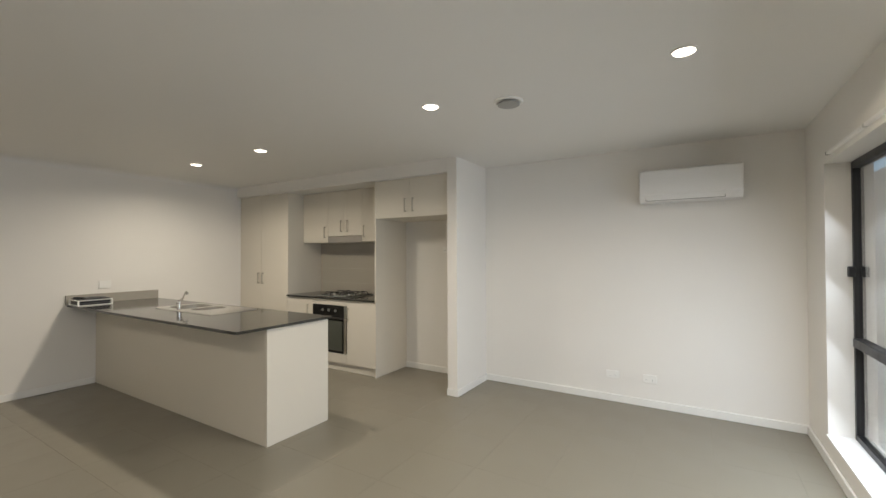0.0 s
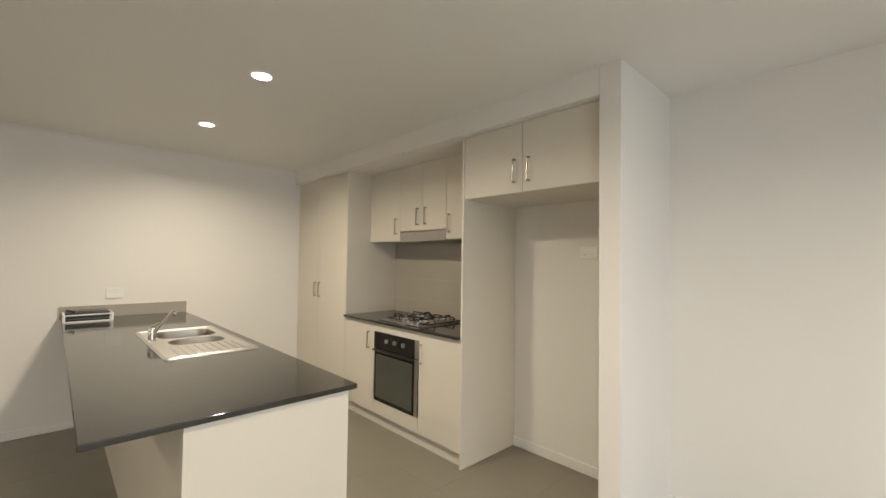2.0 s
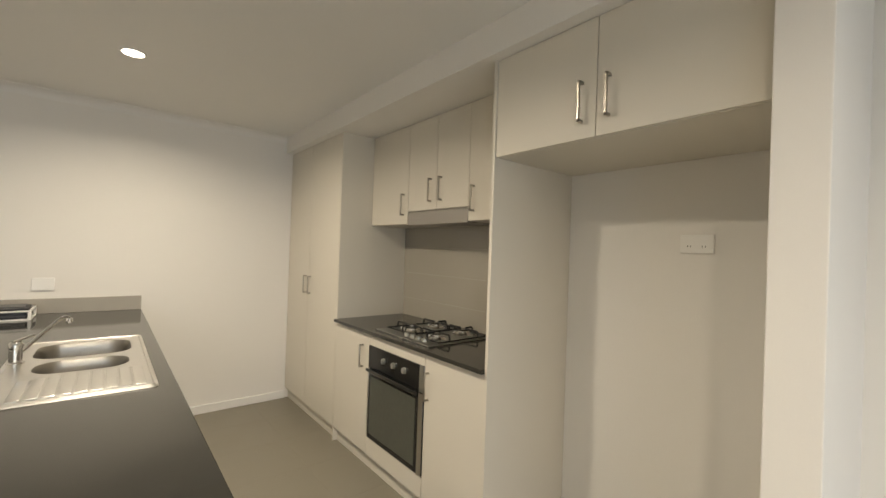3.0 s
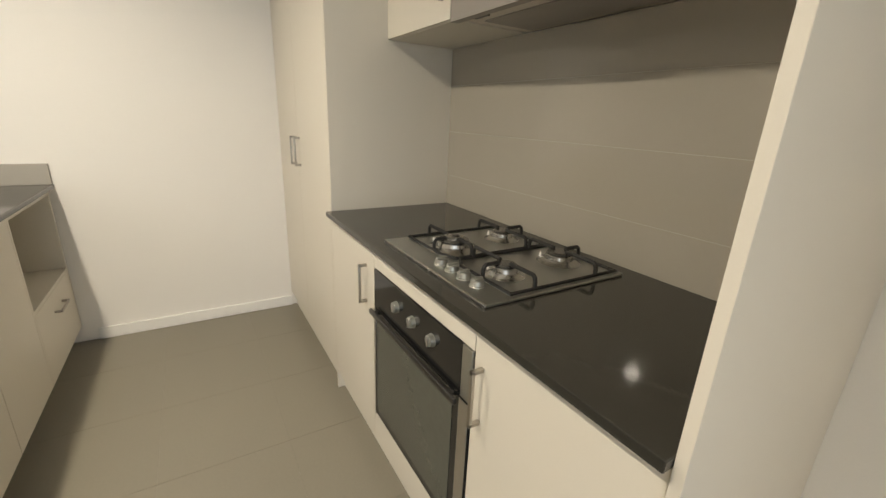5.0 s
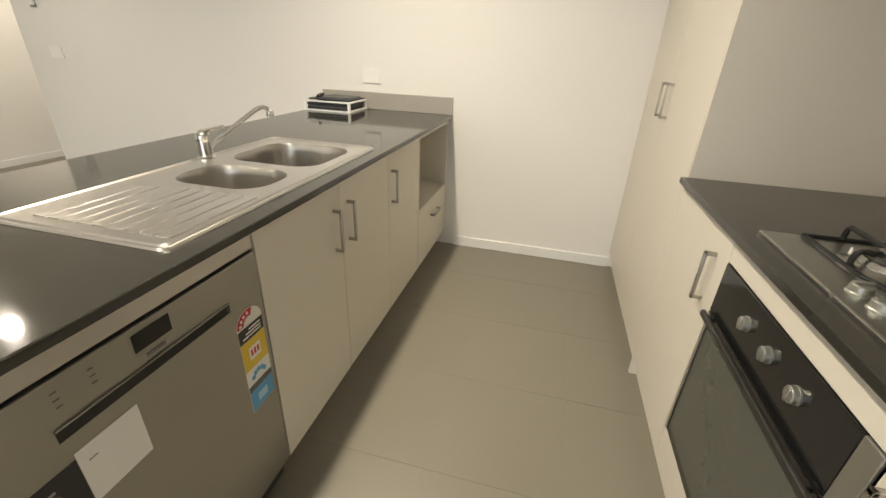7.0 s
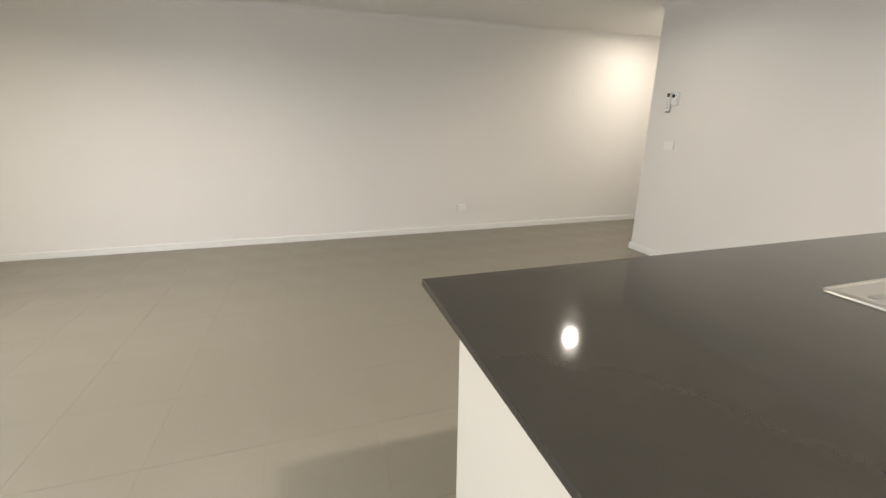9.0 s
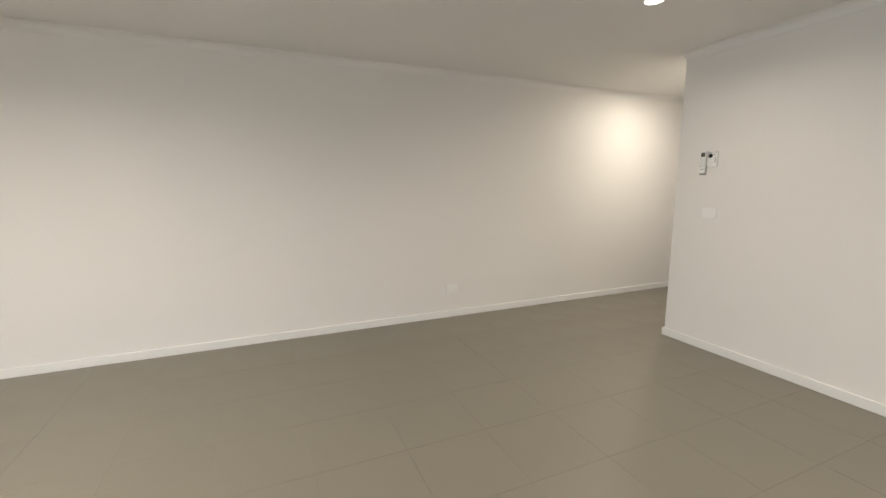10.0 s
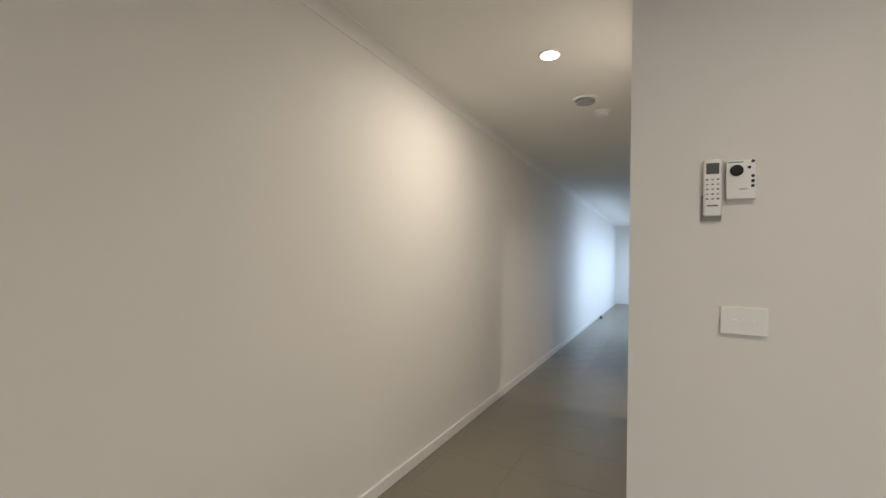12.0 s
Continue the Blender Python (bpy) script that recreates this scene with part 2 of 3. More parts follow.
T = 0.016
skirting("baseboard_south", -14.0, XE, YS, YS + T)
skirting("baseboard_west", 0, T, YH, -1.775)
skirting("baseboard_west_aisle", 0, T, -1.09, -0.022)
skirting("baseboard_hall_corner", DX1, T, YH - T, YH)
skirting("baseboard_hall", -5.8, DX0, YH - T, YH)
skirting("baseboard_fridge", 2.638, 3.637, YK - T, YK)
skirting("baseboard_nib_front", 3.637, 3.752 + T, -0.08 - T, -0.08)
skirting("baseboard_nib_side", 3.752, 3.752 + T, -0.08, YN - T)
skirting("baseboard_north", 3.752, XE, YN - T, YN)
skirting("baseboard_east", XE - T, XE, YS + T, YN - T)


def cornice(name, a, c, inward):
    """A cove cornice along the wall line a to c at the ceiling; inward points into the room."""
    a, c, n = Vector((*a, H)), Vector((*c, H)), Vector((*inward, 0))
    s = 0.058
    prof = [(0, -s), (0.004, -s)] + [(s - (s - 0.004) * math.cos(radians(k)), -s + (s - 0.004) * math.sin(radians(k))) for k in range(10, 91, 10)] + [(s, 0.0), (0, 0)]
    b = bmesh.new()
    la, lc = ([b.verts.new(p + n * u + Vector((0, 0, w))) for u, w in prof] for p in (a, c))
    for i in range(len(prof)):
        j = (i + 1) % len(prof)
        b.faces.new((la[i], la[j], lc[j], lc[i]))
    b.faces.new(la[::-1])
    b.faces.new(lc)
    bmesh.ops.recalc_face_normals(b, faces=b.faces[:])
    return structure(name, b, CEIL, "small white cove cornice under the ceiling", "cornice")


cornice("cornice_south", (-14.0, YS), (XE, YS), (0, 1))
cornice("cornice_west", (0, YH), (0, -0.08), (1, 0))
cornice("cornice_hall", (-14.0, YH), (0.0, YH), (0, -1))

# ---- window ----
window = thing("window_1", (XE + 0.12, (WY0 + WY1) / 2, WZ0), "wide black aluminium framed window with clear panes", "window", kind="structure")
fx0, fx1 = XE + 0.135, XE + 0.195
fr = bmesh.new()
box(fr, fx0, fx1, WY0, WY1, WZ0, WZ0 + 0.05, 0.003)
box(fr, fx0, fx1, WY0, WY1, WZ1 - 0.05, WZ1, 0.003)
box(fr, fx0, fx1, WY0, WY0 + 0.032, WZ0, WZ1, 0.003)
box(fr, fx0, fx1, WY1 - 0.032, WY1, WZ0, WZ1, 0.003)
part("window_frame", fr, ALU, window, "black powder-coated frame")
pitch = (WY1 - WY0) / 4
for i in (1, 2, 3):
    y = WY0 + i * pitch
    part("mullion", boxed(fx0, fx1, y - 0.03, y + 0.03, WZ0 + 0.05, WZ1 - 0.05, 0.003), ALU, window)
for i in range(4):
    y0, y1 = WY0 + i * pitch + 0.031, WY0 + (i + 1) * pitch - 0.031
    part("transom", boxed(fx0 - 0.012, fx1, y0, y1, 0.815, 0.872, 0.004), ALU, window)
    for z0, z1 in ((WZ0 + 0.05, 0.815), (0.872, WZ1 - 0.05)):
        p = part("pane", boxed(fx0 + 0.02, fx0 + 0.026, y0, y1, z0, z1), GLASS, window)
        p.visible_shadow = False
lock = part("latch", boxed(fx0 - 0.03, fx0 + 0.005, WY1 - 0.052, WY1 - 0.012, 1.275, 1.345, 0.005), BLACK, window, "black window latch")
part("window_sill", boxed(XE - 0.012, fx0, WY0, WY1, WZ0 - 0.002, WZ0 + 0.016, 0.003), TRIM, window, "white painted sill")
blind = thing("blind_rail", (XE, (WY0 + WY1) / 2, 2.075), "slim white blind head rail above the window", "blind rail")
part("rail", boxed(XE - 0.022, XE, WY0 - 0.06, WY1 - 0.16, 2.08, 2.098, 0.004), WHITE, blind)
part("rail_cap", boxed(XE - 0.025, XE, WY1 - 0.16, WY1 - 0.154, 2.077, 2.101, 0.002), GREY, blind)

# glazed opening far along the hall
w2 = thing("window_2", (-9.3, YH + 0.05, 0), "white framed clear glazed opening in the hall", "window", kind="structure")
fr = bmesh.new()
box(fr, -12.2, -12.14, YH + 0.02, YH + 0.08, 0, 2.1)
box(fr, -5.86, -5.8, YH + 0.02, YH + 0.08, 0, 2.1)
box(fr, -12.14, -5.86, YH + 0.02, YH + 0.08, 2.04, 2.1)
part("window_frame", fr, TRIM, w2)

# daylight that enters by the two openings: the sky's light falls through the wide window in four slanting bands
def daylight(eye, target, width, height, watts, color):
    la = new("window_daylight", bpy.data.lights.new("window_daylight", "AREA"))
    la.data.shape, la.data.size, la.data.size_y, la.data.energy, la.data.color = "RECTANGLE", width, height, watts, color
    la.data.spread = radians(172)
    la.matrix_world = look(eye, target)


WYC = (WY0 + WY1) / 2
for k in range(4):
    z = WZ0 + 0.06 + (k + 0.5) * (WZ1 - WZ0 - 0.12) / 4
    daylight((XE, WYC, z), (XE - 1.0, WYC, z - 0.75), 3.68, 0.42, DAY / 4, DAYCOLOR)
daylight((-9.0, YH + 0.01, 1.05), (-9.0, -6, 0.6), 6.2, 1.9, DAY_HALL, HALLCOLOR)

# ---- outdoors ----
b = bmesh.new()
box(b, -600, 600, -600, 600, -0.30, -0.14)
structure("ground", b, CONCRETE, "pale concrete ground outside the house", "ground")
b = boxed(8.5, 8.7, -16, 26, -0.14, 2.85)
structure("neighbour_wall", b, RENDERWALL, "cream rendered wall of the neighbouring house across the side path", "wall")


# ---- downlights ----
def downlight(x, y, power, spread=160):
    d = thing("downlight", (x, y, H), "small round white recessed downlight, switched on", "downlight", "ceiling downlights")
    ring = bmesh.new()
    lathe(ring, (x, y, H), [(0.060, 0.0), (0.060, -0.004), (0.056, -0.007), (0.050, -0.007), (0.049, -0.003)], 40)
    part("trim_ring", ring, WHITE, d)
    part("lens", lathe(bmesh.new(), (x, y, H), [(0.0485, -0.0035), (0.0485, -0.0075), (0.040, -0.0095)], 40), LENS, d, "glowing frosted lens")
    la = new("downlight_lamp", bpy.data.lights.new("downlight_lamp", "AREA"))
    la.data.shape, la.data.size, la.data.energy = "DISK", 0.09, power
    la.data.color, la.data.spread = LAMP, radians(spread)
    la.parent = d
    la.location = (0, 0, -0.012)
    return d


for x, y in ((1.15, -1.275), (2.29, -1.28)):
    downlight(x, y, POWER * 1.22, 160)
for x, y in ((4.30, -1.40), (5.77, -1.38)):
    downlight(x, y, POWER)
# two unseen downlights, added in line with the rest to brighten the long wall
for x, y in ((4.30, -3.92), (5.77, -3.92)):
    downlight(x, y, POWER * 1.12)
downlight(1.13, -4.0, POWER * 0.56)
downlight(-0.70, -5.083, POWER * 0.9, 180)
downlight(-2.35, -3.18, POWER * 1.6)


def air_vent(x, y, r):
    v = thing("ceiling_vent", (x, y, H), "round grey and white exhaust vent in the ceiling", "vent", "ceiling vents")
    part("flange", lathe(bmesh.new(), (x, y, H), [(r, 0), (r, -0.006), (r * 0.93, -0.012), (r * 0.8, -0.012), (r * 0.78, -0.002)], 40), WHITE, v)
    part("disc", lathe(bmesh.new(), (x, y, H), [(r * 0.3, -0.002), (r * 0.76, -0.018), (r * 0.74, -0.026), (r * 0.3, -0.030)], 40), GREY, v, "grey vent disc")


air_vent(4.78, -1.21, 0.095)
air_vent(-1.43, -5.015, 0.085)
sd = thing("smoke_detector", (-1.71, -4.94, H), "small round white smoke detector on the hall ceiling", "smoke detector")
part("base", lathe(bmesh.new(), (-1.71, -4.94, H), [(0.055, 0), (0.055, -0.012), (0.050, -0.016)], 32), WHITE, sd)
part("cover", lathe(bmesh.new(), (-1.71, -4.94, H), [(0.046, -0.015), (0.044, -0.032), (0.030, -0.038)], 32), WHITE, sd)


# ---- kitchen cabinetry ----
def pull(parent, x, z, yf, s, vertical=True, length=0.15):
    """A square D handle, centred at x, z on a front at yf that faces s along y."""
    b, t, out = bmesh.new(), 0.0055, 0.032
    ya, yb = sorted((yf, yf + s * out))
    yo0, yo1 = sorted((yf + s * (out - 0.009), yf + s * out))
    h = length / 2
    if vertical:
        box(b, x - t, x + t, yo0, yo1, z - h, z + h, 0.002)
        for e in (-1, 1):
            box(b, x - t, x + t, ya, yb - 0.001 if s > 0 else yb, z + e * (h - t) - t, z + e * (h - t) + t, 0.002)
    else:
        box(b, x - h, x + h, yo0, yo1, z - t, z + t, 0.002)
        for e in (-1, 1):
            box(b, x + e * (h - t) - t, x + e * (h - t) + t, ya, yb, z - t, z + t, 0.002)
    return part("handle", b, NICKEL, parent, "satin nickel bar handle")


def cabinet(name, x0, x1, yf, yb, z0, z1, fronts, label, group, open_body=None):
    """A cabinet whose fronts stand at yf and whose back is at yb. fronts: x0, x1, z0, z1, kind, handle x, handle z, vertical."""
    s = 1 if yf > yb else -1
    c = thing(name, ((x0 + x1) / 2, (yf + yb) / 2, z0), label, "cabinet", group)
    inner = yf - s * 0.019
    ya, yc = sorted((inner, yb))
    g = 0.0005
    if open_body:
        nx0, nx1, nz0, nz1 = open_body
        yfront = yf
        y0, y1 = sorted((yfront, yb))
        for nm, (a, bb, zz0, zz1) in (("side_panel", (x0 + g, nx0, z0, z1)), ("side_panel", (nx1, x1 - g, z0, z1)), ("top_panel", (nx0, nx1, nz1, z1)), ("shelf", (nx0, nx1, nz0 - 0.018, nz0))):
            part(nm, boxed(a, bb, y0, y1, zz0, zz1, 0.001), CAB if nm == "side_panel" else CARCASS, c)
        k0, k1 = sorted((yb, yb + s * 0.02))
        part("back_panel", boxed(nx0, nx1, k0, k1, nz0, nz1), CARCASS, c)
        part("body", boxed(nx0, nx1, ya, yc, z0, nz0 - 0.018), CARCASS, c)
    else:
        part("body", boxed(x0 + g, x1 - g, ya, yc, z0, z1, 0.001), CARCASS, c)
    for a, bb, zz0, zz1, kind, hx, hz, vert in fronts:
        d0, d1 = sorted((yf, inner))
        gap = 0.0017
        f = part(kind, boxed(a + gap, bb - gap, d0, d1, zz0 + gap, zz1 - gap, 0.0012), CAB, c)
        if hx is not None:
            pull(f, hx, hz, yf, s, vert)
    return c


YF = -0.02                       # kitchen fronts
YP = -1.158                      # peninsula fronts, facing the kitchen
G1, G2 = "kitchen wall cabinets", "peninsula cabinets"
BT = 0.878                       # underside of the worktops

cabinet("pantry_cabinet", 0.002, 1.0595, YF, YK - 0.002, 0.10, 2.284, [(0.002, 0.50, 0.10, 2.284, "door", 0.452, 1.105, True), (0.50, 1.059, 0.10, 2.284, "door", 0.548, 1.105, True)], "tall cream laminate pantry with two closed doors", G1)
pantry = bpy.data.objects["pantry_cabinet"]
part("side_panel", boxed(1.0600, 1.0768, YF, YK - 0.002, 0.0005, 2.284, 0.001), CAB, pantry)
cabinet("base_cabinet", 1.077, 1.567, YF, YK - 0.002, 0.10, BT, [(1.077, 1.567, 0.10, BT - 0.003, "door", 1.492, 0.72, True)], "cream laminate base cabinet under the worktop", G1)
oc = thing("oven_cabinet", (1.868, 0.28, 0.10), "cream laminate housing around the built-in oven", "cabinet", G1)
part("bottom_panel", boxed(1.568, 2.169, YF, YK - 0.002, 0.10, 0.214, 0.0015), CAB, oc)
part("top_rail", boxed(1.568, 2.169, YF, 0.10, 0.806, BT - 0.003, 0.0015), CAB, oc)
cabinet("base_cabinet", 2.171, 2.618, YF, YK - 0.002, 0.10, BT, [(2.171, 2.618, 0.10, BT - 0.003, "door", 2.204, 0.71, True)], "cream laminate base cabinet beside the oven", G1)
solid("tall_panel", boxed(2.619, 2.637, YF - 0.006, YK - 0.002, 0, 2.284, 0.0015), CAB, "tall cream laminate panel beside the fridge recess", "panel", at=(2.615, 0.28, 0))
cabinet("fridge_cabinet", 2.638, 3.636, YF, YK - 0.002, 1.85, 2.284, [(2.638, 3.122, 1.85, 2.284, "door", 3.066, 1.985, True), (3.122, 3.636, 1.85, 2.284, "door", 3.172, 1.985, True)], "cream laminate cabinet over the empty fridge recess", G1)
UY = 0.242
cabinet("wall_cabinet", 1.078, 1.569, UY, YK - 0.002, 1.602, 2.284, [(1.078, 1.569, 1.602, 2.284, "door", 1.518, 1.738, True)], "cream laminate wall cabinet beside the range hood", G1)
cabinet("wall_cabinet", 1.569, 2.181, UY, YK - 0.002, 1.682, 2.284, [(1.569, 1.881, 1.686, 2.284, "door", 1.826, 1.812, True), (1.881, 2.181, 1.686, 2.284, "door", 1.932, 1.812, True)], "cream laminate wall cabinet over the range hood", G1)
cabinet("wall_cabinet", 2.181, 2.618, UY, YK - 0.002, 1.602, 2.284, [(2.181, 2.618, 1.602, 2.284, "door", 2.226, 1.730, True)], "cream laminate wall cabinet beside the tall panel", G1)

hood = thing("range_hood", (1.875, 0.4, 1.59), "grey slide-out range hood under the wall cabinets", "range hood")
part("front", boxed(1.571, 2.179, UY, UY + 0.03, 1.594, 1.678, 0.002), HOOD, hood)
part("housing", boxed(1.573, 2.177, UY + 0.031, YK - 0.004, 1.606, 1.680, 0.001), CARCASS, hood)
for x in (1.66, 2.10):
    part("lamp_cover", boxed(x - 0.035, x + 0.035, 0.285, 0.305, 1.602, 1.606, 0.001), DARKSTEEL, hood, "small dark lamp slot")
part("filter", boxed(1.62, 2.13, 0.34, 0.54, 1.602, 1.606), HOOD, hood)

solid("kickboard", boxed(1.078, 2.618, 0.012, 0.027, 0.001, 0.099), CAB, "cream laminate kickboard under the wall units", "kickboard", at=(1.85, 0.04, 0))
solid("kickboard", boxed(0.004, 1.059, 0.012, 0.027, 0.001, 0.099), CAB, "cream laminate kickboard under the pantry", "kickboard", at=(0.53, 0.04, 0))
solid("kickboard", boxed(0.02, 3.03, -1.235, -1.22, 0.001, 0.099), CAB, "cream laminate kickboard under the peninsula", "kickboard", at=(1.5, -1.23, 0))

solid("worktop", boxed(1.079, 2.6185, YF - 0.026, YK - 0.012, BT + 0.001, 0.90, 0.0025), STONE, "dark grey-brown engineered stone worktop with the hob", "worktop", at=(1.84, 0.28, BT))

# splashback of large glazed tiles
splash = structure("splashback", boxed(1.078, 2.6185, YK - 0.0155, YK - 0.001, 0.9, 1.602), SPLASHGROUT, "glossy greige tiled splashback behind the hob", "splashback")

# peninsula
cabinet("microwave_cabinet", 0.017, 0.637, YP, -1.742, 0.10, BT, [(0.035, 0.619, 0.10, 0.44, "drawer_front", 0.31, 0.352, False)], "cream laminate cabinet with an open microwave niche above a drawer", G2, open_body=(0.035, 0.619, 0.458, 0.852))
cabinet("sink_cabinet", 1.07, 1.932, YP, -1.742, 0.10, 0.70, [(1.07, 1.50, 0.10, BT - 0.006, "door", 1.452, 0.718, True), (1.50, 1.932, 0.10, BT - 0.006, "door", 1.552, 0.718, True)], "cream laminate two-door cabinet under the sink", G2)
cabinet("base_cabinet", 0.637, 1.07, YP, -1.742, 0.10, BT, [(0.637, 1.07, 0.10, BT - 0.006, "door", 1.03, 0.72, True)], "cream laminate single-door peninsula cabinet", G2)
cabinet("drawer_cabinet", 2.552, 3.048, YP, -1.742, 0.10, BT, [(2.552, 3.048, 0.676, BT - 0.006, "drawer_front", 2.80, 0.775, False), (2.552, 3.048, 0.40, 0.676, "drawer_front", 2.80, 0.60, False), (2.552, 3.048, 0.10, 0.40, "drawer_front", 2.80, 0.32, False)], "cream laminate three-drawer peninsula cabinet", G2)
solid("end_panel", boxed(3.05, 3.072, -1.764, YP - 0.006, 0, BT, 0.0015), CAB, "cream laminate panel closing the peninsula end", "panel", at=(3.06, -1.46, 0))
solid("back_panel", boxed(0.001, 3.049, -1.764, -1.745, 0, BT, 0.0015), CAB, "long cream laminate panel along the peninsula's living side", "panel", at=(1.5, -1.755, 0))


def slab_with_hole(o, h, z0, z1, bevel):
    """A slab over the rectangle o with a rectangular hole h."""
    b = bmesh.new()
    def ring(r, z):
        return [b.verts.new((x, y, z)) for x, y in ((r[0], r[2]), (r[1], r[2]), (r[1], r[3]), (r[0], r[3]))]
    ot, ob_, it, ib = ring(o, z1), ring(o, z0), ring(h, z1), ring(h, z0)
    for i in range(4):
        j = (i + 1) % 4
        b.faces.new((ot[i], ot[j], it[j], it[i]))
        b.faces.new((ob_[j], ob_[i], ib[i], ib[j]))
        b.faces.new((ot[j], ot[i], ob_[i], ob_[j]))
        b.faces.new((it[i], it[j], ib[j], ib[i]))
    bmesh.ops.recalc_face_normals(b, faces=b.faces[:])
    es = [e for e in b.edges if all(v in ot + ob_ for v in e.verts)]
    bmesh.ops.bevel(b, geom=es, offset=bevel, segments=2, affect="EDGES", profile=0.5)
    return b


SX0, SX1, SY0, SY1 = 1.118, 2.128, -1.662, -1.192
solid("peninsula_worktop", slab_with_hole((0.002, 3.09, -2.022, -1.133), (SX0 + 0.02, SX1 - 0.02, SY0 + 0.02, SY1 - 0.02), BT + 0.001, 0.90, 0.003), STONE, "long dark grey-brown stone worktop of the peninsula", "worktop", at=(1.5, -1.6, BT))
solid("upstand", boxed(0.001, 0.021, -2.036, -1.136, 0.9005, 1.004, 0.0015), UPSTAND, "low grey stone upstand against the wall", "upstand", at=(0.01, -1.6, 0.9))


# ---- sink ----
def rounded(x0, x1, y0, y1, r, n=6):
    pts = []
    for cx, cy, a0 in ((x1 - r, y1 - r, 0), (x0 + r, y1 - r, 90), (x0 + r, y0 + r, 180), (x1 - r, y0 + r, 270)):
        for k in range(n + 1):
            a = radians(a0 + 90 * k / n)
            pts.append((cx + r * math.cos(a), cy + r * math.sin(a)))
    return pts


BOWLS = ((1.190, 1.508, -1.588, -1.246), (1.562, 1.775, -1.566, -1.262))
sink = thing("kitchen_sink", (1.62, -1.43, 0.9), "stainless steel double-bowl sink with a ribbed drainer", "sink")
b = bmesh.new()
edges = []
for pts in [rounded(SX0, SX1, SY0, SY1, 0.022)] + [rounded(*q, 0.085) for q in BOWLS]:
    vs = [b.verts.new((x, y, 0.9055)) for x, y in pts]
    edges += [b.edges.new((vs[i], vs[(i + 1) % len(vs)])) for i in range(len(vs))]
bmesh.ops.triangle_fill(b, use_beauty=True, use_dissolve=False, edges=edges, normal=(0, 0, 1))
outer = rounded(SX0, SX1, SY0, SY1, 0.022)
vt = [b.verts.new((x, y, 0.9055)) for x, y in outer]
vb = [b.verts.new((1.62 + (x - 1.62) * 1.004, -1.427 + (y + 1.427) * 1.008, 0.9003)) for x, y in outer]
for i in range(len(outer)):
    j = (i + 1) % len(outer)
    b.faces.new((vt[i], vb[i], vb[j], vt[j]))
part("deck", b, SINKSTEEL, sink, smooth=False)
b = bmesh.new()
for q0, q1 in ((rounded(SX0 + 0.006, SX1 - 0.006, SY0 + 0.006, SY1 - 0.006, 0.02), rounded(SX0 + 0.016, SX1 - 0.016, SY0 + 0.016, SY1 - 0.016, 0.016)),):
    lo = [[b.verts.new((x, y, z)) for x, y in q] for q, z in ((q0, 0.9056), ([((a[0] * 2 + c[0]) / 3, (a[1] * 2 + c[1]) / 3) for a, c in zip(q0, q1)], 0.9095), ([((a[0] + c[0] * 2) / 3, (a[1] + c[1] * 2) / 3) for a, c in zip(q0, q1)], 0.9095), (q1, 0.9056))]
    for u, v in zip(lo, lo[1:]):
        for i in range(len(u)):
            b.faces.new((u[i], u[(i + 1) % len(u)], v[(i + 1) % len(v)], v[i]))
part("rolled_rim", b, SINKSTEEL, sink)
for x0, x1, y0, y1 in BOWLS:
    b = bmesh.new()
    depth = 0.16
    steps = [(0.0, 0.0, 0.085), (0.003, -0.006, 0.083), (0.008, -0.03, 0.080), (0.014, -depth + 0.035, 0.074), (0.022, -depth + 0.012, 0.066), (0.045, -depth, 0.050)]
    lo = [[b.verts.new((x, y, 0.9055 + dz)) for x, y in rounded(x0 + i, x1 - i, y0 + i, y1 - i, r)] for i, dz, r in steps]
    for u, v in zip(lo, lo[1:]):
        for i in range(len(u)):
            b.faces.new((u[i], v[i], v[(i + 1) % len(v)], u[(i + 1) % len(u)]))
    b.faces.new(lo[-1])
    bowl = part("bowl", b, SHADEDSTEEL, sink)
    cx, cy = (x0 + x1) / 2, (y0 + y1) / 2
    part("drain", lathe(bmesh.new(), (cx, cy, 0.9055 - depth), [(0.045, 0.0005), (0.043, 0.004), (0.034, 0.003), (0.03, 0.001)], 24), CHROME, bowl, "chrome basket drain")
for i in range(9):
    y = -1.242 - i * 0.041
    b = boxed(1.812 + 0.010 * max(0, i - 5), 2.085, y - 0.0175, y + 0.0175, 0.9050, 0.9088, 0.0030, 3)
    part("drainer_rib", b, SINKSTEEL, sink)

# ---- tap ----
tx, ty = 1.53, -1.628
tap = thing("kitchen_tap", (tx, ty, 0.9055), "chrome single-lever mixer tap behind the sink", "tap")
part("body", lathe(bmesh.new(), (tx, ty, 0.9057), [(0.029, 0), (0.029, 0.005), (0.021, 0.009), (0.020, 0.060), (0.0225, 0.066), (0.0225, 0.080), (0.017, 0.088)], 28), CHROME, tap)
d = Vector((-0.72, 0.69, 0)).normalized()
sp = [Vector((tx, ty, 0.945)) + d * r + Vector((0, 0, z)) for r, z in ((0.012, 0.0), (0.06, 0.034), (0.11, 0.069), (0.16, 0.104), (0.182, 0.117), (0.198, 0.121), (0.212, 0.117), (0.219, 0.106))]
spout = part("spout", tube(bmesh.new(), sp, 0.0078, 24), CHROME, tap)
part("aerator", lathe(bmesh.new(), tuple(sp[-1]), [(0.0115, -0.016), (0.0125, -0.012), (0.0125, 0.003), (0.009, 0.006)], 20), CHROME, spout)
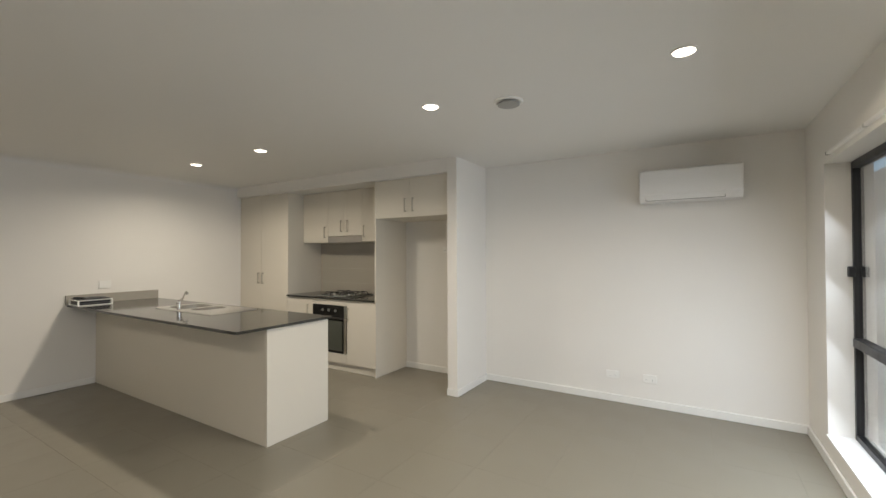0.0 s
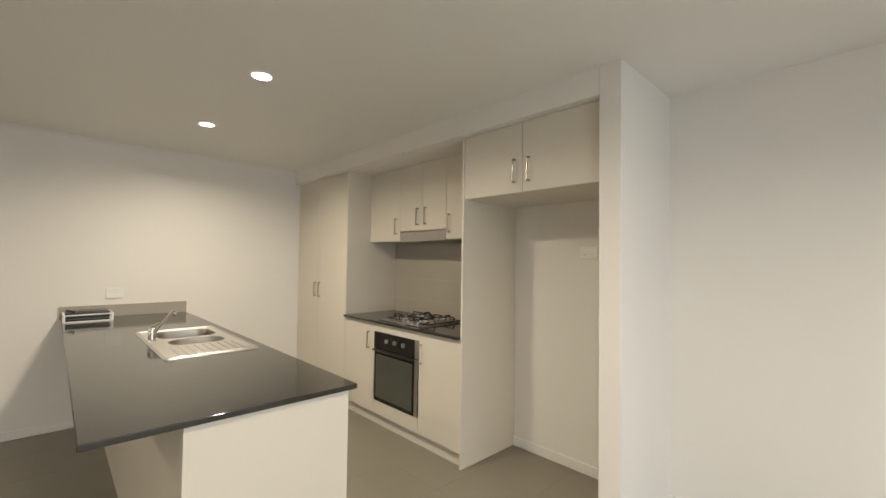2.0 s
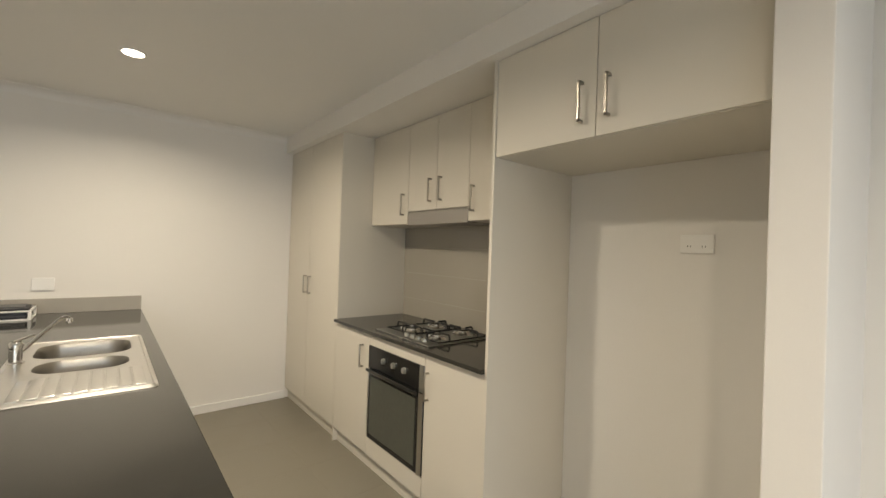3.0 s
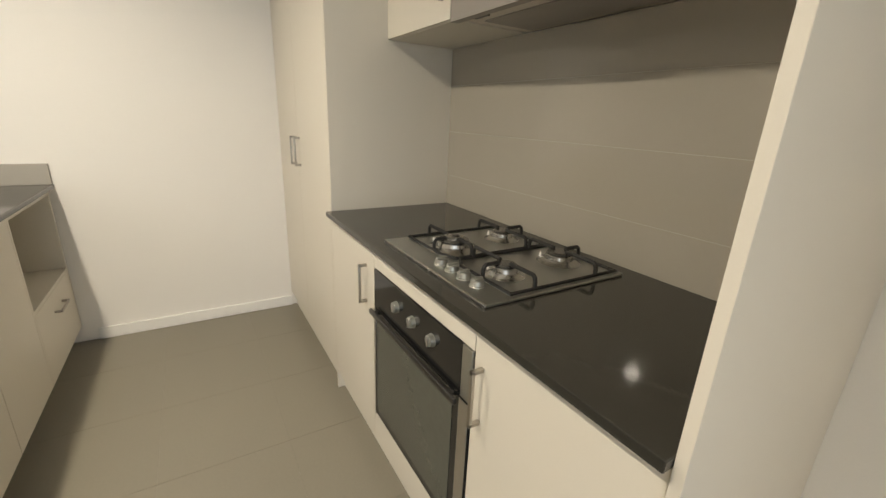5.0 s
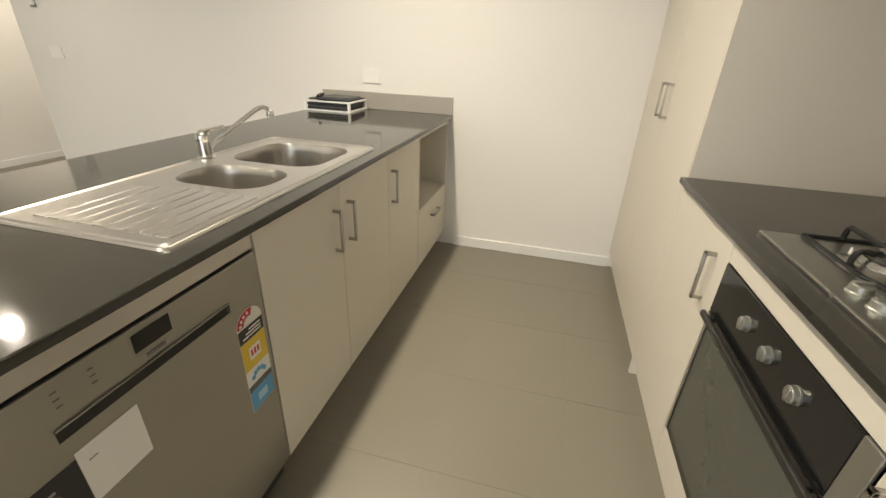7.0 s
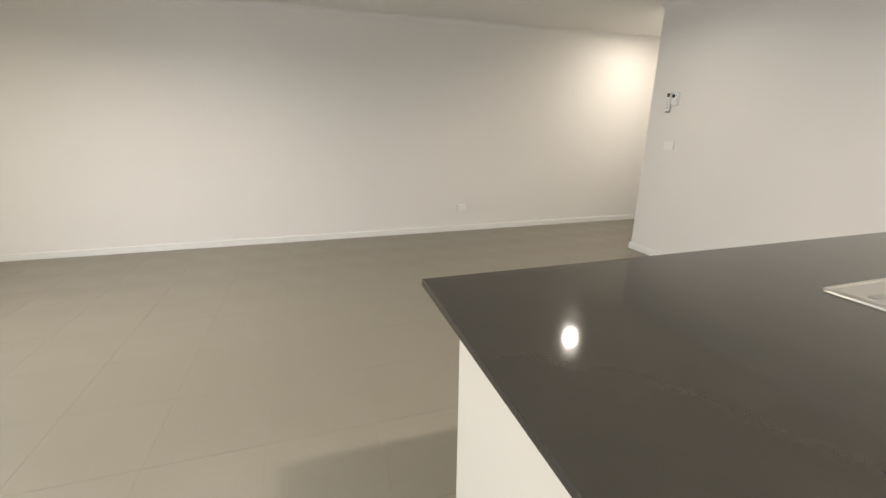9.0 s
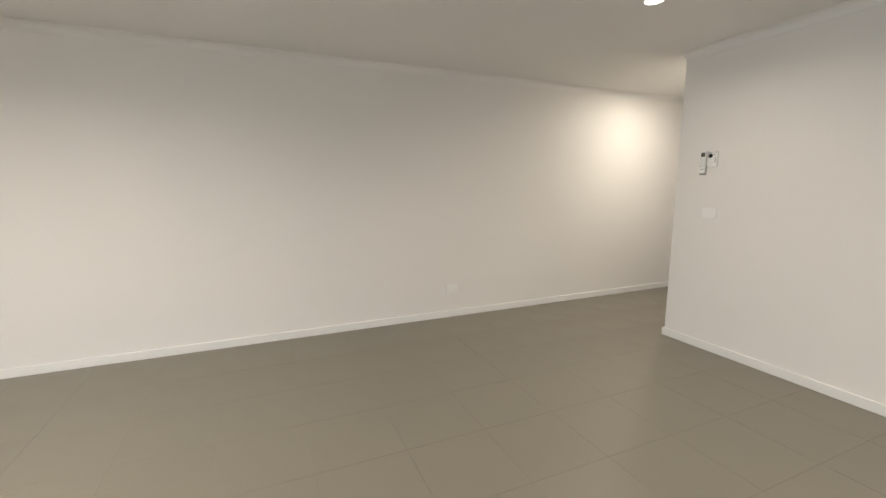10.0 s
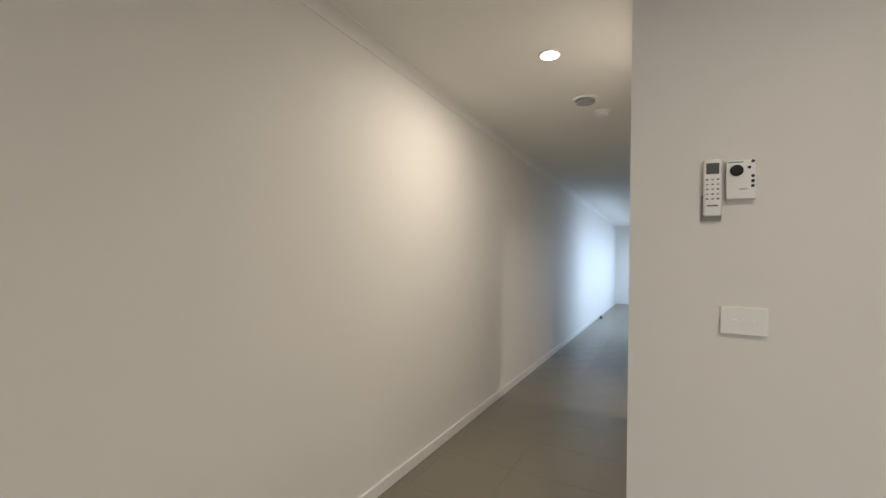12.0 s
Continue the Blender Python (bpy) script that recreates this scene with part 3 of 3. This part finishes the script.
lv = [Vector((tx, ty, 0.995)) + d * r + Vector((0, 0, z)) for r, z in ((-0.012, 0.0), (0.015, 0.004), (0.045, 0.010), (0.068, 0.013))]
part("lever", tube(bmesh.new(), lv, 0.0055, 20), CHROME, tap)

# ---- oven ----
OX0, OX1, OZ0, OZ1 = 1.572, 2.166, 0.217, 0.803
oven = thing("built_in_oven", (1.869, 0.25, OZ0), "built-in black glass oven with steel trim and three knobs", "oven")
part("cavity", boxed(OX0 + 0.005, OX1 - 0.005, YF + 0.004, 0.53, OZ0, OZ1), BLACK, oven)
cp = part("control_panel", boxed(OX0, OX1 - 0.042, YF - 0.003, YF + 0.004, 0.660, OZ1, 0.002), BLACKGLASS, oven, "glossy black control panel")
part("panel_end_trim", boxed(OX1 - 0.041, OX1, YF - 0.003, YF + 0.004, 0.660, OZ1, 0.002), SATIN, oven, "satin steel end trim")
for x in (1.760, 1.870, 1.984):
    k = part("knob", lathe(bmesh.new(), (x, YF - 0.0032, 0.740), [(0.0185, 0.0), (0.0185, -0.003), (0.0170, -0.004), (0.0165, -0.013), (0.0145, -0.015)], 36, "y"), SATIN, cp, "satin metal oven knob")
    part("grip", boxed(x - 0.004, x + 0.004, YF - 0.0215, YF - 0.0178, 0.740 - 0.0145, 0.740 + 0.0145, 0.0015), STEEL, k)
dr = part("door", boxed(OX0, OX1, YF - 0.003, YF + 0.003, OZ0, 0.656, 0.002), BLACKGLASS, oven, "black glass oven door")
part("window", boxed(OX0 + 0.03, OX1 - 0.07, YF - 0.0045, YF - 0.0031, OZ0 + 0.03, 0.615), OVENGLASS, dr, "smoked glass oven window")
part("door_trim", boxed(OX1 - 0.041, OX1, YF - 0.005, YF - 0.0031, OZ0, 0.656, 0.001), STEEL, dr, "brushed steel edge trim")
part("door_trim", boxed(OX0, OX0 + 0.014, YF - 0.005, YF - 0.0031, OZ0, 0.656, 0.001), STEEL, dr)
b = bmesh.new()
box(b, OX0 + 0.004, OX1 - 0.035, YF - 0.026, YF - 0.014, 0.641, 0.660, 0.004, 3)
for x in (OX0 + 0.035, OX1 - 0.07):
    box(b, x - 0.008, x + 0.008, YF - 0.016, YF - 0.003, 0.644, 0.657, 0.002)
part("door_handle", b, DARKSTEEL, dr, "dark satin bar handle")

# ---- gas hob ----
HX0, HX1, HY0, HY1 = 1.589, 2.158, 0.008, 0.492
hob = thing("gas_hob", (1.872, 0.25, 0.90), "steel four-burner gas hob with black pan supports", "hob")
part("plate", boxed(HX0, HX1, HY0, HY1, 0.9003, 0.9085, 0.004, 3), HOBSTEEL, hob)
part("front_lip", boxed(HX0 + 0.002, HX1 - 0.002, HY0 - 0.0015, HY0 + 0.006, 0.9003, 0.9090, 0.002), BURNER, hob, "polished front edge")
part("spill_tray", boxed(HX0 + 0.012, HX1 - 0.012, 0.092, HY1 - 0.014, 0.9083, 0.9098, 0.0006), HOBSTEEL, hob)
for x, y, r in ((1.765, 0.172, 0.062), (1.742, 0.385, 0.042), (2.022, 0.172, 0.040), (2.006, 0.392, 0.046)):
    bn = part("burner", lathe(bmesh.new(), (x, y, 0.9099), [(r * 1.42, 0), (r * 1.36, 0.0015), (r * 1.20, 0.004), (r * 1.06, 0.009), (r * 0.98, 0.012), (r * 0.90, 0.012), (r * 0.86, 0.022), (r * 0.80, 0.024)], 48), BURNER, hob, "dished steel burner")
    part("burner_cap", lathe(bmesh.new(), (x, y, 0.9339), [(r * 0.76, 0.0), (r * 0.79, 0.002), (r * 0.79, 0.006), (r * 0.68, 0.009)], 48), CAPSTEEL, bn, "glossy dark burner cap")
    if r > 0.05:
        part("inner_ring", lathe(bmesh.new(), (x, y, 0.9429), [(r * 0.50, 0.0), (r * 0.50, 0.007), (r * 0.40, 0.009), (r * 0.30, 0.006)], 36), BURNER, bn)
        part("inner_cap", lathe(bmesh.new(), (x, y, 0.9489), [(r * 0.28, 0.0), (r * 0.28, 0.004), (r * 0.22, 0.006)], 30), CAPSTEEL, bn)
    part("spark_pin", lathe(bmesh.new(), (x - r * 1.2, y - r * 0.5, 0.913), [(0.0035, 0.0), (0.003, 0.010), (0.0012, 0.015)], 10), WHITE, bn)
for x in (1.880, 1.938, 1.997, 2.056):
    k = part("knob", lathe(bmesh.new(), (x, 0.058, 0.9086), [(0.0205, 0), (0.0205, 0.003), (0.0185, 0.005), (0.0175, 0.016), (0.0150, 0.018)], 36), SATIN, hob, "satin metal hob knob")
    part("grip", boxed(x - 0.0045, x + 0.0045, 0.058 - 0.0155, 0.058 + 0.0155, 0.9264, 0.9320, 0.0015), SATIN, k)


def arm(b, foot, tip, low, high, r=0.0058):
    """A pan support finger: it rises from the frame at foot, bends over and reaches level to tip."""
    f, e = Vector((*foot, low)), Vector((*tip, high))
    d = Vector((e.x - f.x, e.y - f.y, 0)).normalized()
    rise = high - low
    pts = [f, f + Vector((0, 0, rise * 0.55)), f + d * 0.003 + Vector((0, 0, rise * 0.85)), f + d * 0.009 + Vector((0, 0, rise)), e]
    tube(b, pts, r, 10)


for gx0, gx1, burners in ((1.604, 1.866, ((1.765, 0.172, 0.030), (1.742, 0.385, 0.022))), (1.876, 2.140, ((2.022, 0.172, 0.022), (2.006, 0.392, 0.024)))):
    b = bmesh.new()
    w, y0, y1, zl, zh = 0.0046, 0.096, 0.474, 0.9128, 0.946
    if gx0 < 1.8:
        ym = 0.118
        outline = [(gx0, y0), (gx0 + 0.20, y0), (gx1, ym), (gx1, y1), (gx0, y1)]
    else:
        outline = [(gx0, y0 + 0.030), (gx0 + 0.05, y0), (gx1, y0), (gx1, y1), (gx0, y1)]
    for (xa, ya), (xb, yb) in zip(outline, outline[1:] + outline[:1]):
        tube(b, [(xa, ya, zl), (xb, yb, zl)], w, 8)
    for xx, yy in outline:
        tube(b, [(xx, yy, 0.9099), (xx, yy, zl + 0.004)], 0.0052, 10)
    for k, (cx, cy, r) in enumerate(burners):
        arm(b, (gx0, cy), (cx - r, cy), zl, zh)
        arm(b, (gx1, cy), (cx + r, cy), zl, zh)
        if k:
            arm(b, (cx, y1), (cx, cy + r), zl, zh)
        else:
            arm(b, (cx, y0 + 0.004), (cx, cy - r), zl, zh)
    part("pan_support", b, IRON, hob, "black enamel cast pan support")

# ---- dishwasher ----
DWX0, DWX1 = 1.936, 2.534
dw = thing("dishwasher", (2.235, -1.45, 0.001), "stainless steel dishwasher with an energy rating sticker", "dishwasher")
part("tub", boxed(DWX0 + 0.004, DWX1 - 0.004, -1.742, YP - 0.028, 0.03, 0.82), BLACK, dw)
part("top_strip", boxed(DWX0, DWX1, -1.742, YP - 0.001, 0.828, 0.872, 0.003), STEEL, dw, "pale steel top strip")
door = part("door", boxed(DWX0, DWX1, YP - 0.026, YP + 0.002, 0.105, 0.822, 0.004), DWSTEEL, dw)
part("toe_plate", boxed(DWX0 + 0.004, DWX1 - 0.004, -1.232, -1.218, 0.001, 0.10), BLACK, dw)
yd = YP + 0.0021
part("display", boxed(2.186, 2.262, yd, yd + 0.0012, 0.772, 0.808), BLACKGLASS, door, "small dark display")
# thin dark sheet on the flat door, painting the hollow grip's shade
b = bmesh.new()
box(b, 2.043, 2.405, yd, yd + 0.0008, 0.716, 0.738)
part("handle_recess", b, DARK, door, "flat dark sheet painted as a shaded grip hollow")
part("grip_lip", boxed(2.043, 2.405, yd, yd + 0.004, 0.738, 0.742, 0.0015), DWSTEEL, door)
for x in (2.386, 2.333):
    for k in range(3):
        part("indicator_mark", boxed(x - 0.0045, x + 0.0045, yd, yd + 0.0006, 0.772 + k * 0.013, 0.7745 + k * 0.013), INK, door)
part("badge", boxed(2.205, 2.245, yd, yd + 0.001, 0.752, 0.759), INK, door)
# energy sticker: white dome over black, yellow, white and blue bands
LX0, LX1 = 1.950, 2.038
yl = yd + 0.0006
st = part("energy_sticker", boxed(LX0, LX1, yd, yl, 0.40, 0.655), PAPER, door, "striped paper energy rating label")
b = bmesh.new()
cx, r = (LX0 + LX1) / 2, (LX1 - LX0) / 2
arc = [(cx + r * math.cos(radians(a)), 0.655 + r * 0.9 * math.sin(radians(a))) for a in range(0, 181, 12)]
b.faces.new([b.verts.new((x, yl, z)) for x, z in arc])
g = bmesh.ops.extrude_face_region(b, geom=b.faces[:])
for v in g["geom"]:
    if isinstance(v, bmesh.types.BMVert):
        v.co.y = yd
part("sticker_dome", b, PAPER, st)
for z0, z1, m, nm in ((0.612, 0.650, BLACK, "sticker_band"), (0.528, 0.611, YELLOW, "sticker_band"), (0.462, 0.480, INK, "sticker_band"), (0.401, 0.461, BLUE, "sticker_band")):
    part(nm, boxed(LX0 + 0.0005, LX1 - 0.0005, yl, yl + 0.0005, z0, z1), m, st)
b = bmesh.new()
sector = [(cx + q * r * math.cos(radians(a)), 0.655 + q * r * 0.9 * math.sin(radians(a))) for q, angles in ((0.97, range(0, 111, 10)), (0.48, range(110, -1, -10))) for a in angles]
b.faces.new([b.verts.new((x, yl + 0.0004, z)) for x, z in sector])
g = bmesh.ops.extrude_face_region(b, geom=b.faces[:])
for v in g["geom"]:
    if isinstance(v, bmesh.types.BMVert):
        v.co.y = yl
part("red_arc", b, RED, st)
for a in (12, 36, 60, 84):
    x, z = cx + 0.73 * r * math.cos(radians(a)), 0.655 + 0.66 * r * math.sin(radians(a))
    part("star_mark", lathe(bmesh.new(), (x, yl + 0.0004, z), [(0.0042, 0), (0.0042, 0.0005)], 10, "y"), PAPER, st)
part("figure_box", boxed(cx - 0.02, cx + 0.02, yl + 0.0006, yl + 0.001, 0.552, 0.588), PAPER, st)
for k in range(3):
    part("figure_bar", boxed(cx - 0.014 + k * 0.011, cx - 0.007 + k * 0.011, yl + 0.001, yl + 0.0014, 0.562, 0.580), RED, st)
for k in range(3):
    part("print_bar", boxed(LX0 + 0.01, LX1 - 0.012 - 0.012 * k, yl + 0.0006, yl + 0.001, 0.620 + k * 0.009, 0.624 + k * 0.009), PAPER, st)
for k in range(5):
    a = radians(30 + k * 30)
    part("drop_mark", lathe(bmesh.new(), (cx + 0.024 * math.cos(a), yl, 0.486 + 0.024 * math.sin(a)), [(0.007, 0), (0.007, 0.0006)], 10, "y"), BLUE, st)
part("figure_bar", boxed(cx - 0.018, cx + 0.018, yl + 0.0006, yl + 0.001, 0.418, 0.442), PALEBLUE, st)
# leaflet and dark picture card taped on the door
part("leaflet", boxed(2.289, 2.396, yd, yd + 0.0008, 0.568, 0.682), PAPER, door, "white paper leaflet")
part("leaflet_print", boxed(2.368, 2.382, yd + 0.0008, yd + 0.0011, 0.651, 0.654), GREY, door)
pc = part("picture_card", boxed(2.397, 2.503, yd, yd + 0.0008, 0.555, 0.672), BLACK, door, "dark printed card")
part("picture_shape", lathe(bmesh.new(), (2.455, yd + 0.0008, 0.622), [(0.026, 0), (0.026, 0.0004)], 20, "y"), INK, pc)
part("picture_line", boxed(2.415, 2.49, yd + 0.0008, yd + 0.0013, 0.600, 0.604), GREY, pc)
part("picture_line", boxed(2.435, 2.475, yd + 0.0008, yd + 0.0013, 0.645, 0.650), GREY, pc)
# dark strip added to paint the shade in the gap by the dishwasher
solid("filler_strip", boxed(2.536, 2.551, -1.70, YP - 0.03, 0.10, BT), DARK, "narrow black strip added as the shaded gap beside the dishwasher", "filler strip", at=(2.543, -1.4, 0.1))

# ---- tray on the worktop ----
tray = thing("document_tray", (0.16, -1.86, 0.9), "white plastic tray box filled with dark booklets", "tray")
TX0, TX1, TY0, TY1 = 0.036, 0.290, -2.018, -1.708
part("base", boxed(TX0, TX1, TY0, TY1, 0.9003, 0.9095, 0.002), WHITE, tray)
b = bmesh.new()
for x0, x1, y0, y1 in ((TX0, TX1, TY0, TY0 + 0.012), (TX0, TX1, TY1 - 0.012, TY1), (TX0, TX0 + 0.012, TY0 + 0.012, TY1 - 0.012), (TX1 - 0.012, TX1, TY0 + 0.012, TY1 - 0.012)):
    box(b, x0, x1, y0, y1, 0.953, 0.9625, 0.002)
part("top_rim", b, WHITE, tray)
for x in (TX0, TX1 - 0.014):
    for y in (TY0, TY1 - 0.016):
        part("corner_post", boxed(x, x + 0.014, y, y + 0.016, 0.9095, 0.953, 0.002), WHITE, tray)
for k, (z0, z1, inset) in enumerate(((0.9098, 0.9225, 0.006), (0.9228, 0.9330, 0.012), (0.9333, 0.9480, 0.004))):
    solid("booklet", boxed(TX0 + 0.016 + inset, TX1 - 0.005 - inset, TY0 + 0.018, TY1 - 0.018 - inset, z0, z1, 0.0015), (BLACK, INK, BLACK)[k], "dark booklet stacked inside the white tray", "booklet", group="booklets in the tray", at=(0.16, -1.86, z0))
solid("folder", boxed(0.040, 0.262, -2.000, -1.728, 0.9628, 0.9715, 0.003), BLACK, "flat black folder lying on the white tray", "folder", at=(0.15, -1.86, 0.9628))
b = tube(bmesh.new(), [(0.10, -1.990, 0.9815), (0.17, -1.975, 0.9825), (0.235, -1.950, 0.9815)], 0.0095, 20)
solid("marker", b, BLACK, "black marker pen lying on the folder", "marker", at=(0.17, -1.97, 0.972))
solid("booklet", boxed(0.060, 0.215, -1.925, -1.745, 0.9718, 0.9800, 0.002), INK, "dark booklet lying on the black folder", "booklet", at=(0.14, -1.84, 0.9718))


# ---- wall plates ----
def plate_x(name, y0, y1, z0, z1, label, category, kind):
    """A plate on the west wall: light switch or power point."""
    p = thing(name, (0, (y0 + y1) / 2, z0), label, category, "wall plates")
    part("plate", boxed(0.0003, 0.013, y0, y1, z0, z1, 0.0025), PLATE, p)
    n, yc, zc = (3 if kind == "switch" else 2), (y0 + y1) / 2, (z0 + z1) / 2
    for k in range(n):
        y = yc + (k - (n - 1) / 2) * 0.022
        part("rocker", boxed(0.0128, 0.0155, y - 0.005, y + 0.005, zc - 0.004, zc + 0.004, 0.001), PLATE, p)
    return p


plate_x("light_switch", -4.364, -4.247, 1.092, 1.174, "white three-rocker light switch on the wall", "switch", "switch")
plate_x("power_point", -1.742, -1.626, 1.060, 1.146, "white double power point above the upstand", "power point", "power")


def plate_y(x0, x1, z0, z1, yw, s, label):
    """A double power point on a wall at yw that faces s along y."""
    p = thing("power_point", ((x0 + x1) / 2, yw, z0), label, "power point", "wall plates")
    ya, yb = sorted((yw + s * 0.0003, yw + s * 0.013))
    part("plate", boxed(x0, x1, ya, yb, z0, z1, 0.0025), PLATE, p)
    fa, fb = sorted((yw + s * 0.0128, yw + s * 0.0155))
    xc, zc = (x0 + x1) / 2, (z0 + z1) / 2
    for e in (-1, 1):
        part("rocker", boxed(xc + e * 0.022 - 0.006, xc + e * 0.022 + 0.006, fa, fb, zc + 0.012, zc + 0.022, 0.001), PLATE, p)
        ga, gb = sorted((yw + s * 0.0128, yw + s * 0.0134))
        for dx in (-0.006, 0.006):
            part("slot", boxed(xc + e * 0.028 + dx - 0.001, xc + e * 0.028 + dx + 0.001, ga, gb, zc - 0.014, zc - 0.006), DARK, p)
    return p


plate_y(1.508, 1.628, 0.262, 0.344, YS, 1, "white double power point low on the long wall")
plate_y(5.053, 5.170, 0.225, 0.297, YN, -1, "white double power point above the skirting")
plate_y(5.380, 5.496, 0.225, 0.300, YN, -1, "white aerial and power plate above the skirting")
plate_y(3.190, 3.318, 1.452, 1.530, YK, -1, "white double power point in the fridge recess")
plate_y(2.415, 2.532, 1.022, 1.100, YK - 0.017, -1, "white double power point on the splashback")

# ---- air conditioner control and its remote ----
rem = thing("remote_control", (0, -4.4245, 1.43), "white air conditioner remote in its wall cradle", "remote control")
part("cradle", boxed(0.0003, 0.012, -4.454, -4.400, 1.418, 1.50, 0.005), GREY, rem, "pale grey wall cradle")
rb = part("body", boxed(0.0065, 0.024, -4.449, -4.401, 1.432, 1.608, 0.006, 3), WHITE, rem)
part("screen", boxed(0.0238, 0.0247, -4.442, -4.408, 1.562, 1.596), LCD, rb, "grey display")
for r_ in range(5):
    for c_ in range(3):
        y, z = -4.439 + c_ * 0.014, 1.545 - r_ * 0.015
        part("button", boxed(0.0238, 0.0252, y - 0.0032, y + 0.0032, z - 0.0022, z + 0.0022, 0.0008), INK if (r_ + c_) % 2 == 0 else GREY, rb)
part("print_bar", boxed(0.0238, 0.0244, -4.440, -4.410, 1.462, 1.466), INK, rb)
rem.location += Vector((0, 0.037, 0.018))
ctl = thing("wall_controller", (0, -4.35, 1.48), "white square wall controller with a round dial", "controller")
cb = part("body", boxed(0.0003, 0.022, -4.388, -4.313, 1.480, 1.598, 0.004, 3), WHITE, ctl)
part("dial", lathe(bmesh.new(), (0.022, -4.362, 1.566), [(0.017, 0.0), (0.017, 0.004), (0.013, 0.007)], 28, "x"), BLACKGLASS, cb, "dark shiny round dial")
for k, z in enumerate((1.592, 1.574, 1.548, 1.533, 1.518)):
    y = -4.322 if k != 1 else -4.331
    part("indicator", lathe(bmesh.new(), (0.022, y, z), [(0.0045, 0.0), (0.0045, 0.002), (0.003, 0.003)], 14, "x"), BLACK, cb)
part("print_bar", boxed(0.0218, 0.0224, -4.384, -4.345, 1.590, 1.593), INK, cb)
part("print_bar", boxed(0.0218, 0.0224, -4.355, -4.335, 1.508, 1.511), GREY, cb)

ctl.location += Vector((0, 0.035, 0.020))
solid("door_stop", lathe(bmesh.new(), (-8.6, YS + 0.07, 0.0), [(0.03, 0.0005), (0.03, 0.02), (0.022, 0.05), (0.014, 0.055)], 20), BLACK, "small black door stop on the hall floor", "door stop", at=(-8.6, YS + 0.07, 0))

# ---- split-system air conditioner ----
ac = thing("air_conditioner", (5.765, YN, 1.885), "white split-system air conditioner high on the wall", "air conditioner")
AX0, AX1, AZ0, AZ1, AYF = 5.384, 6.150, 1.896, 2.182, YN - 0.21
b = bmesh.new()
prof = [(YN - 0.0005, AZ0), (AYF + 0.035, AZ0), (AYF + 0.008, AZ0 + 0.045), (AYF, AZ0 + 0.07), (AYF, AZ1 - 0.02), (AYF + 0.018, AZ1), (YN - 0.0005, AZ1)]
va = [b.verts.new((AX0, y, z)) for y, z in prof]
vb = [b.verts.new((AX1, y, z)) for y, z in prof]
b.faces.new(va)
b.faces.new(vb[::-1])
for i in range(len(prof)):
    j = (i + 1) % len(prof)
    b.faces.new((va[j], va[i], vb[i], vb[j]))
bmesh.ops.recalc_face_normals(b, faces=b.faces[:])
bmesh.ops.bevel(b, geom=b.edges[:], offset=0.006, segments=3, affect="EDGES", profile=0.5)
part("casing", b, ACWHITE, ac)
part("front_panel", boxed(AX0 + 0.004, AX1 - 0.004, AYF - 0.005, AYF + 0.002, AZ0 + 0.066, AZ1 - 0.018, 0.002), ACWHITE, ac)
part("outlet_slot", boxed(AX0 + 0.05, AX1 - 0.12, AYF + 0.012, AYF + 0.03, AZ0 + 0.0085, AZ0 + 0.030), GREY, ac)
b = boxed(AX0 + 0.055, AX1 - 0.125, AYF + 0.002, AYF + 0.011, AZ0 + 0.012, AZ0 + 0.055, 0.003)
part("louvre", b, ACWHITE, ac, "closed white air louvre")
part("sensor_window", boxed(AX1 - 0.105, AX1 - 0.03, AYF + 0.004, AYF + 0.012, AZ0 + 0.030, AZ0 + 0.055, 0.002), ACWHITE, ac)

# ---- pieces: splashback tiles ----
splash_rows, cols = (0.9005, 1.040, 1.243, 1.445, 1.600), (1.080, 2.618)
for z0, z1 in zip(splash_rows, splash_rows[1:]):
    for x0, x1 in zip(cols, cols[1:]):
        t = part("tile", boxed(x0 + 0.0001, x1 - 0.0001, YK - 0.0165, YK - 0.0156, z0 + 0.0009, z1 - 0.0009, 0.0004, 1), SPLASH, splash, smooth=False)

# ---- pieces: floor tiles ----
P = 0.458
half = P / 2 - 0.0005
b = bmesh.new()
low = [b.verts.new((sx * half, sy * half, -0.0010)) for sx, sy in ((-1, -1), (1, -1), (1, 1), (-1, 1))]
top = [b.verts.new((sx * (half - 0.0002), sy * (half - 0.0002), 0.0)) for sx, sy in ((-1, -1), (1, -1), (1, 1), (-1, 1))]
b.faces.new(top)
for i in range(4):
    b.faces.new((low[i], low[(i + 1) % 4], top[(i + 1) % 4], top[i]))
tile_mesh = link("tile", b, TILE)
for i in range(-34, 12):
    for j in range(-13, 3):
        x, y = 1.326 + (i + 0.5) * P, -0.305 + (j + 0.5) * P
        room = -0.25 < x < XE + 0.2 and YS - 0.2 < y < YN + 0.2 and not (x < 2.4 and y > 0.25)
        hall = -14.1 < x <= -0.25 and YS - 0.2 < y < YH + 0.3
        if room or hall:
            t = new("tile", tile_mesh)
            t.parent, t.location = floor, (x, y, 0)
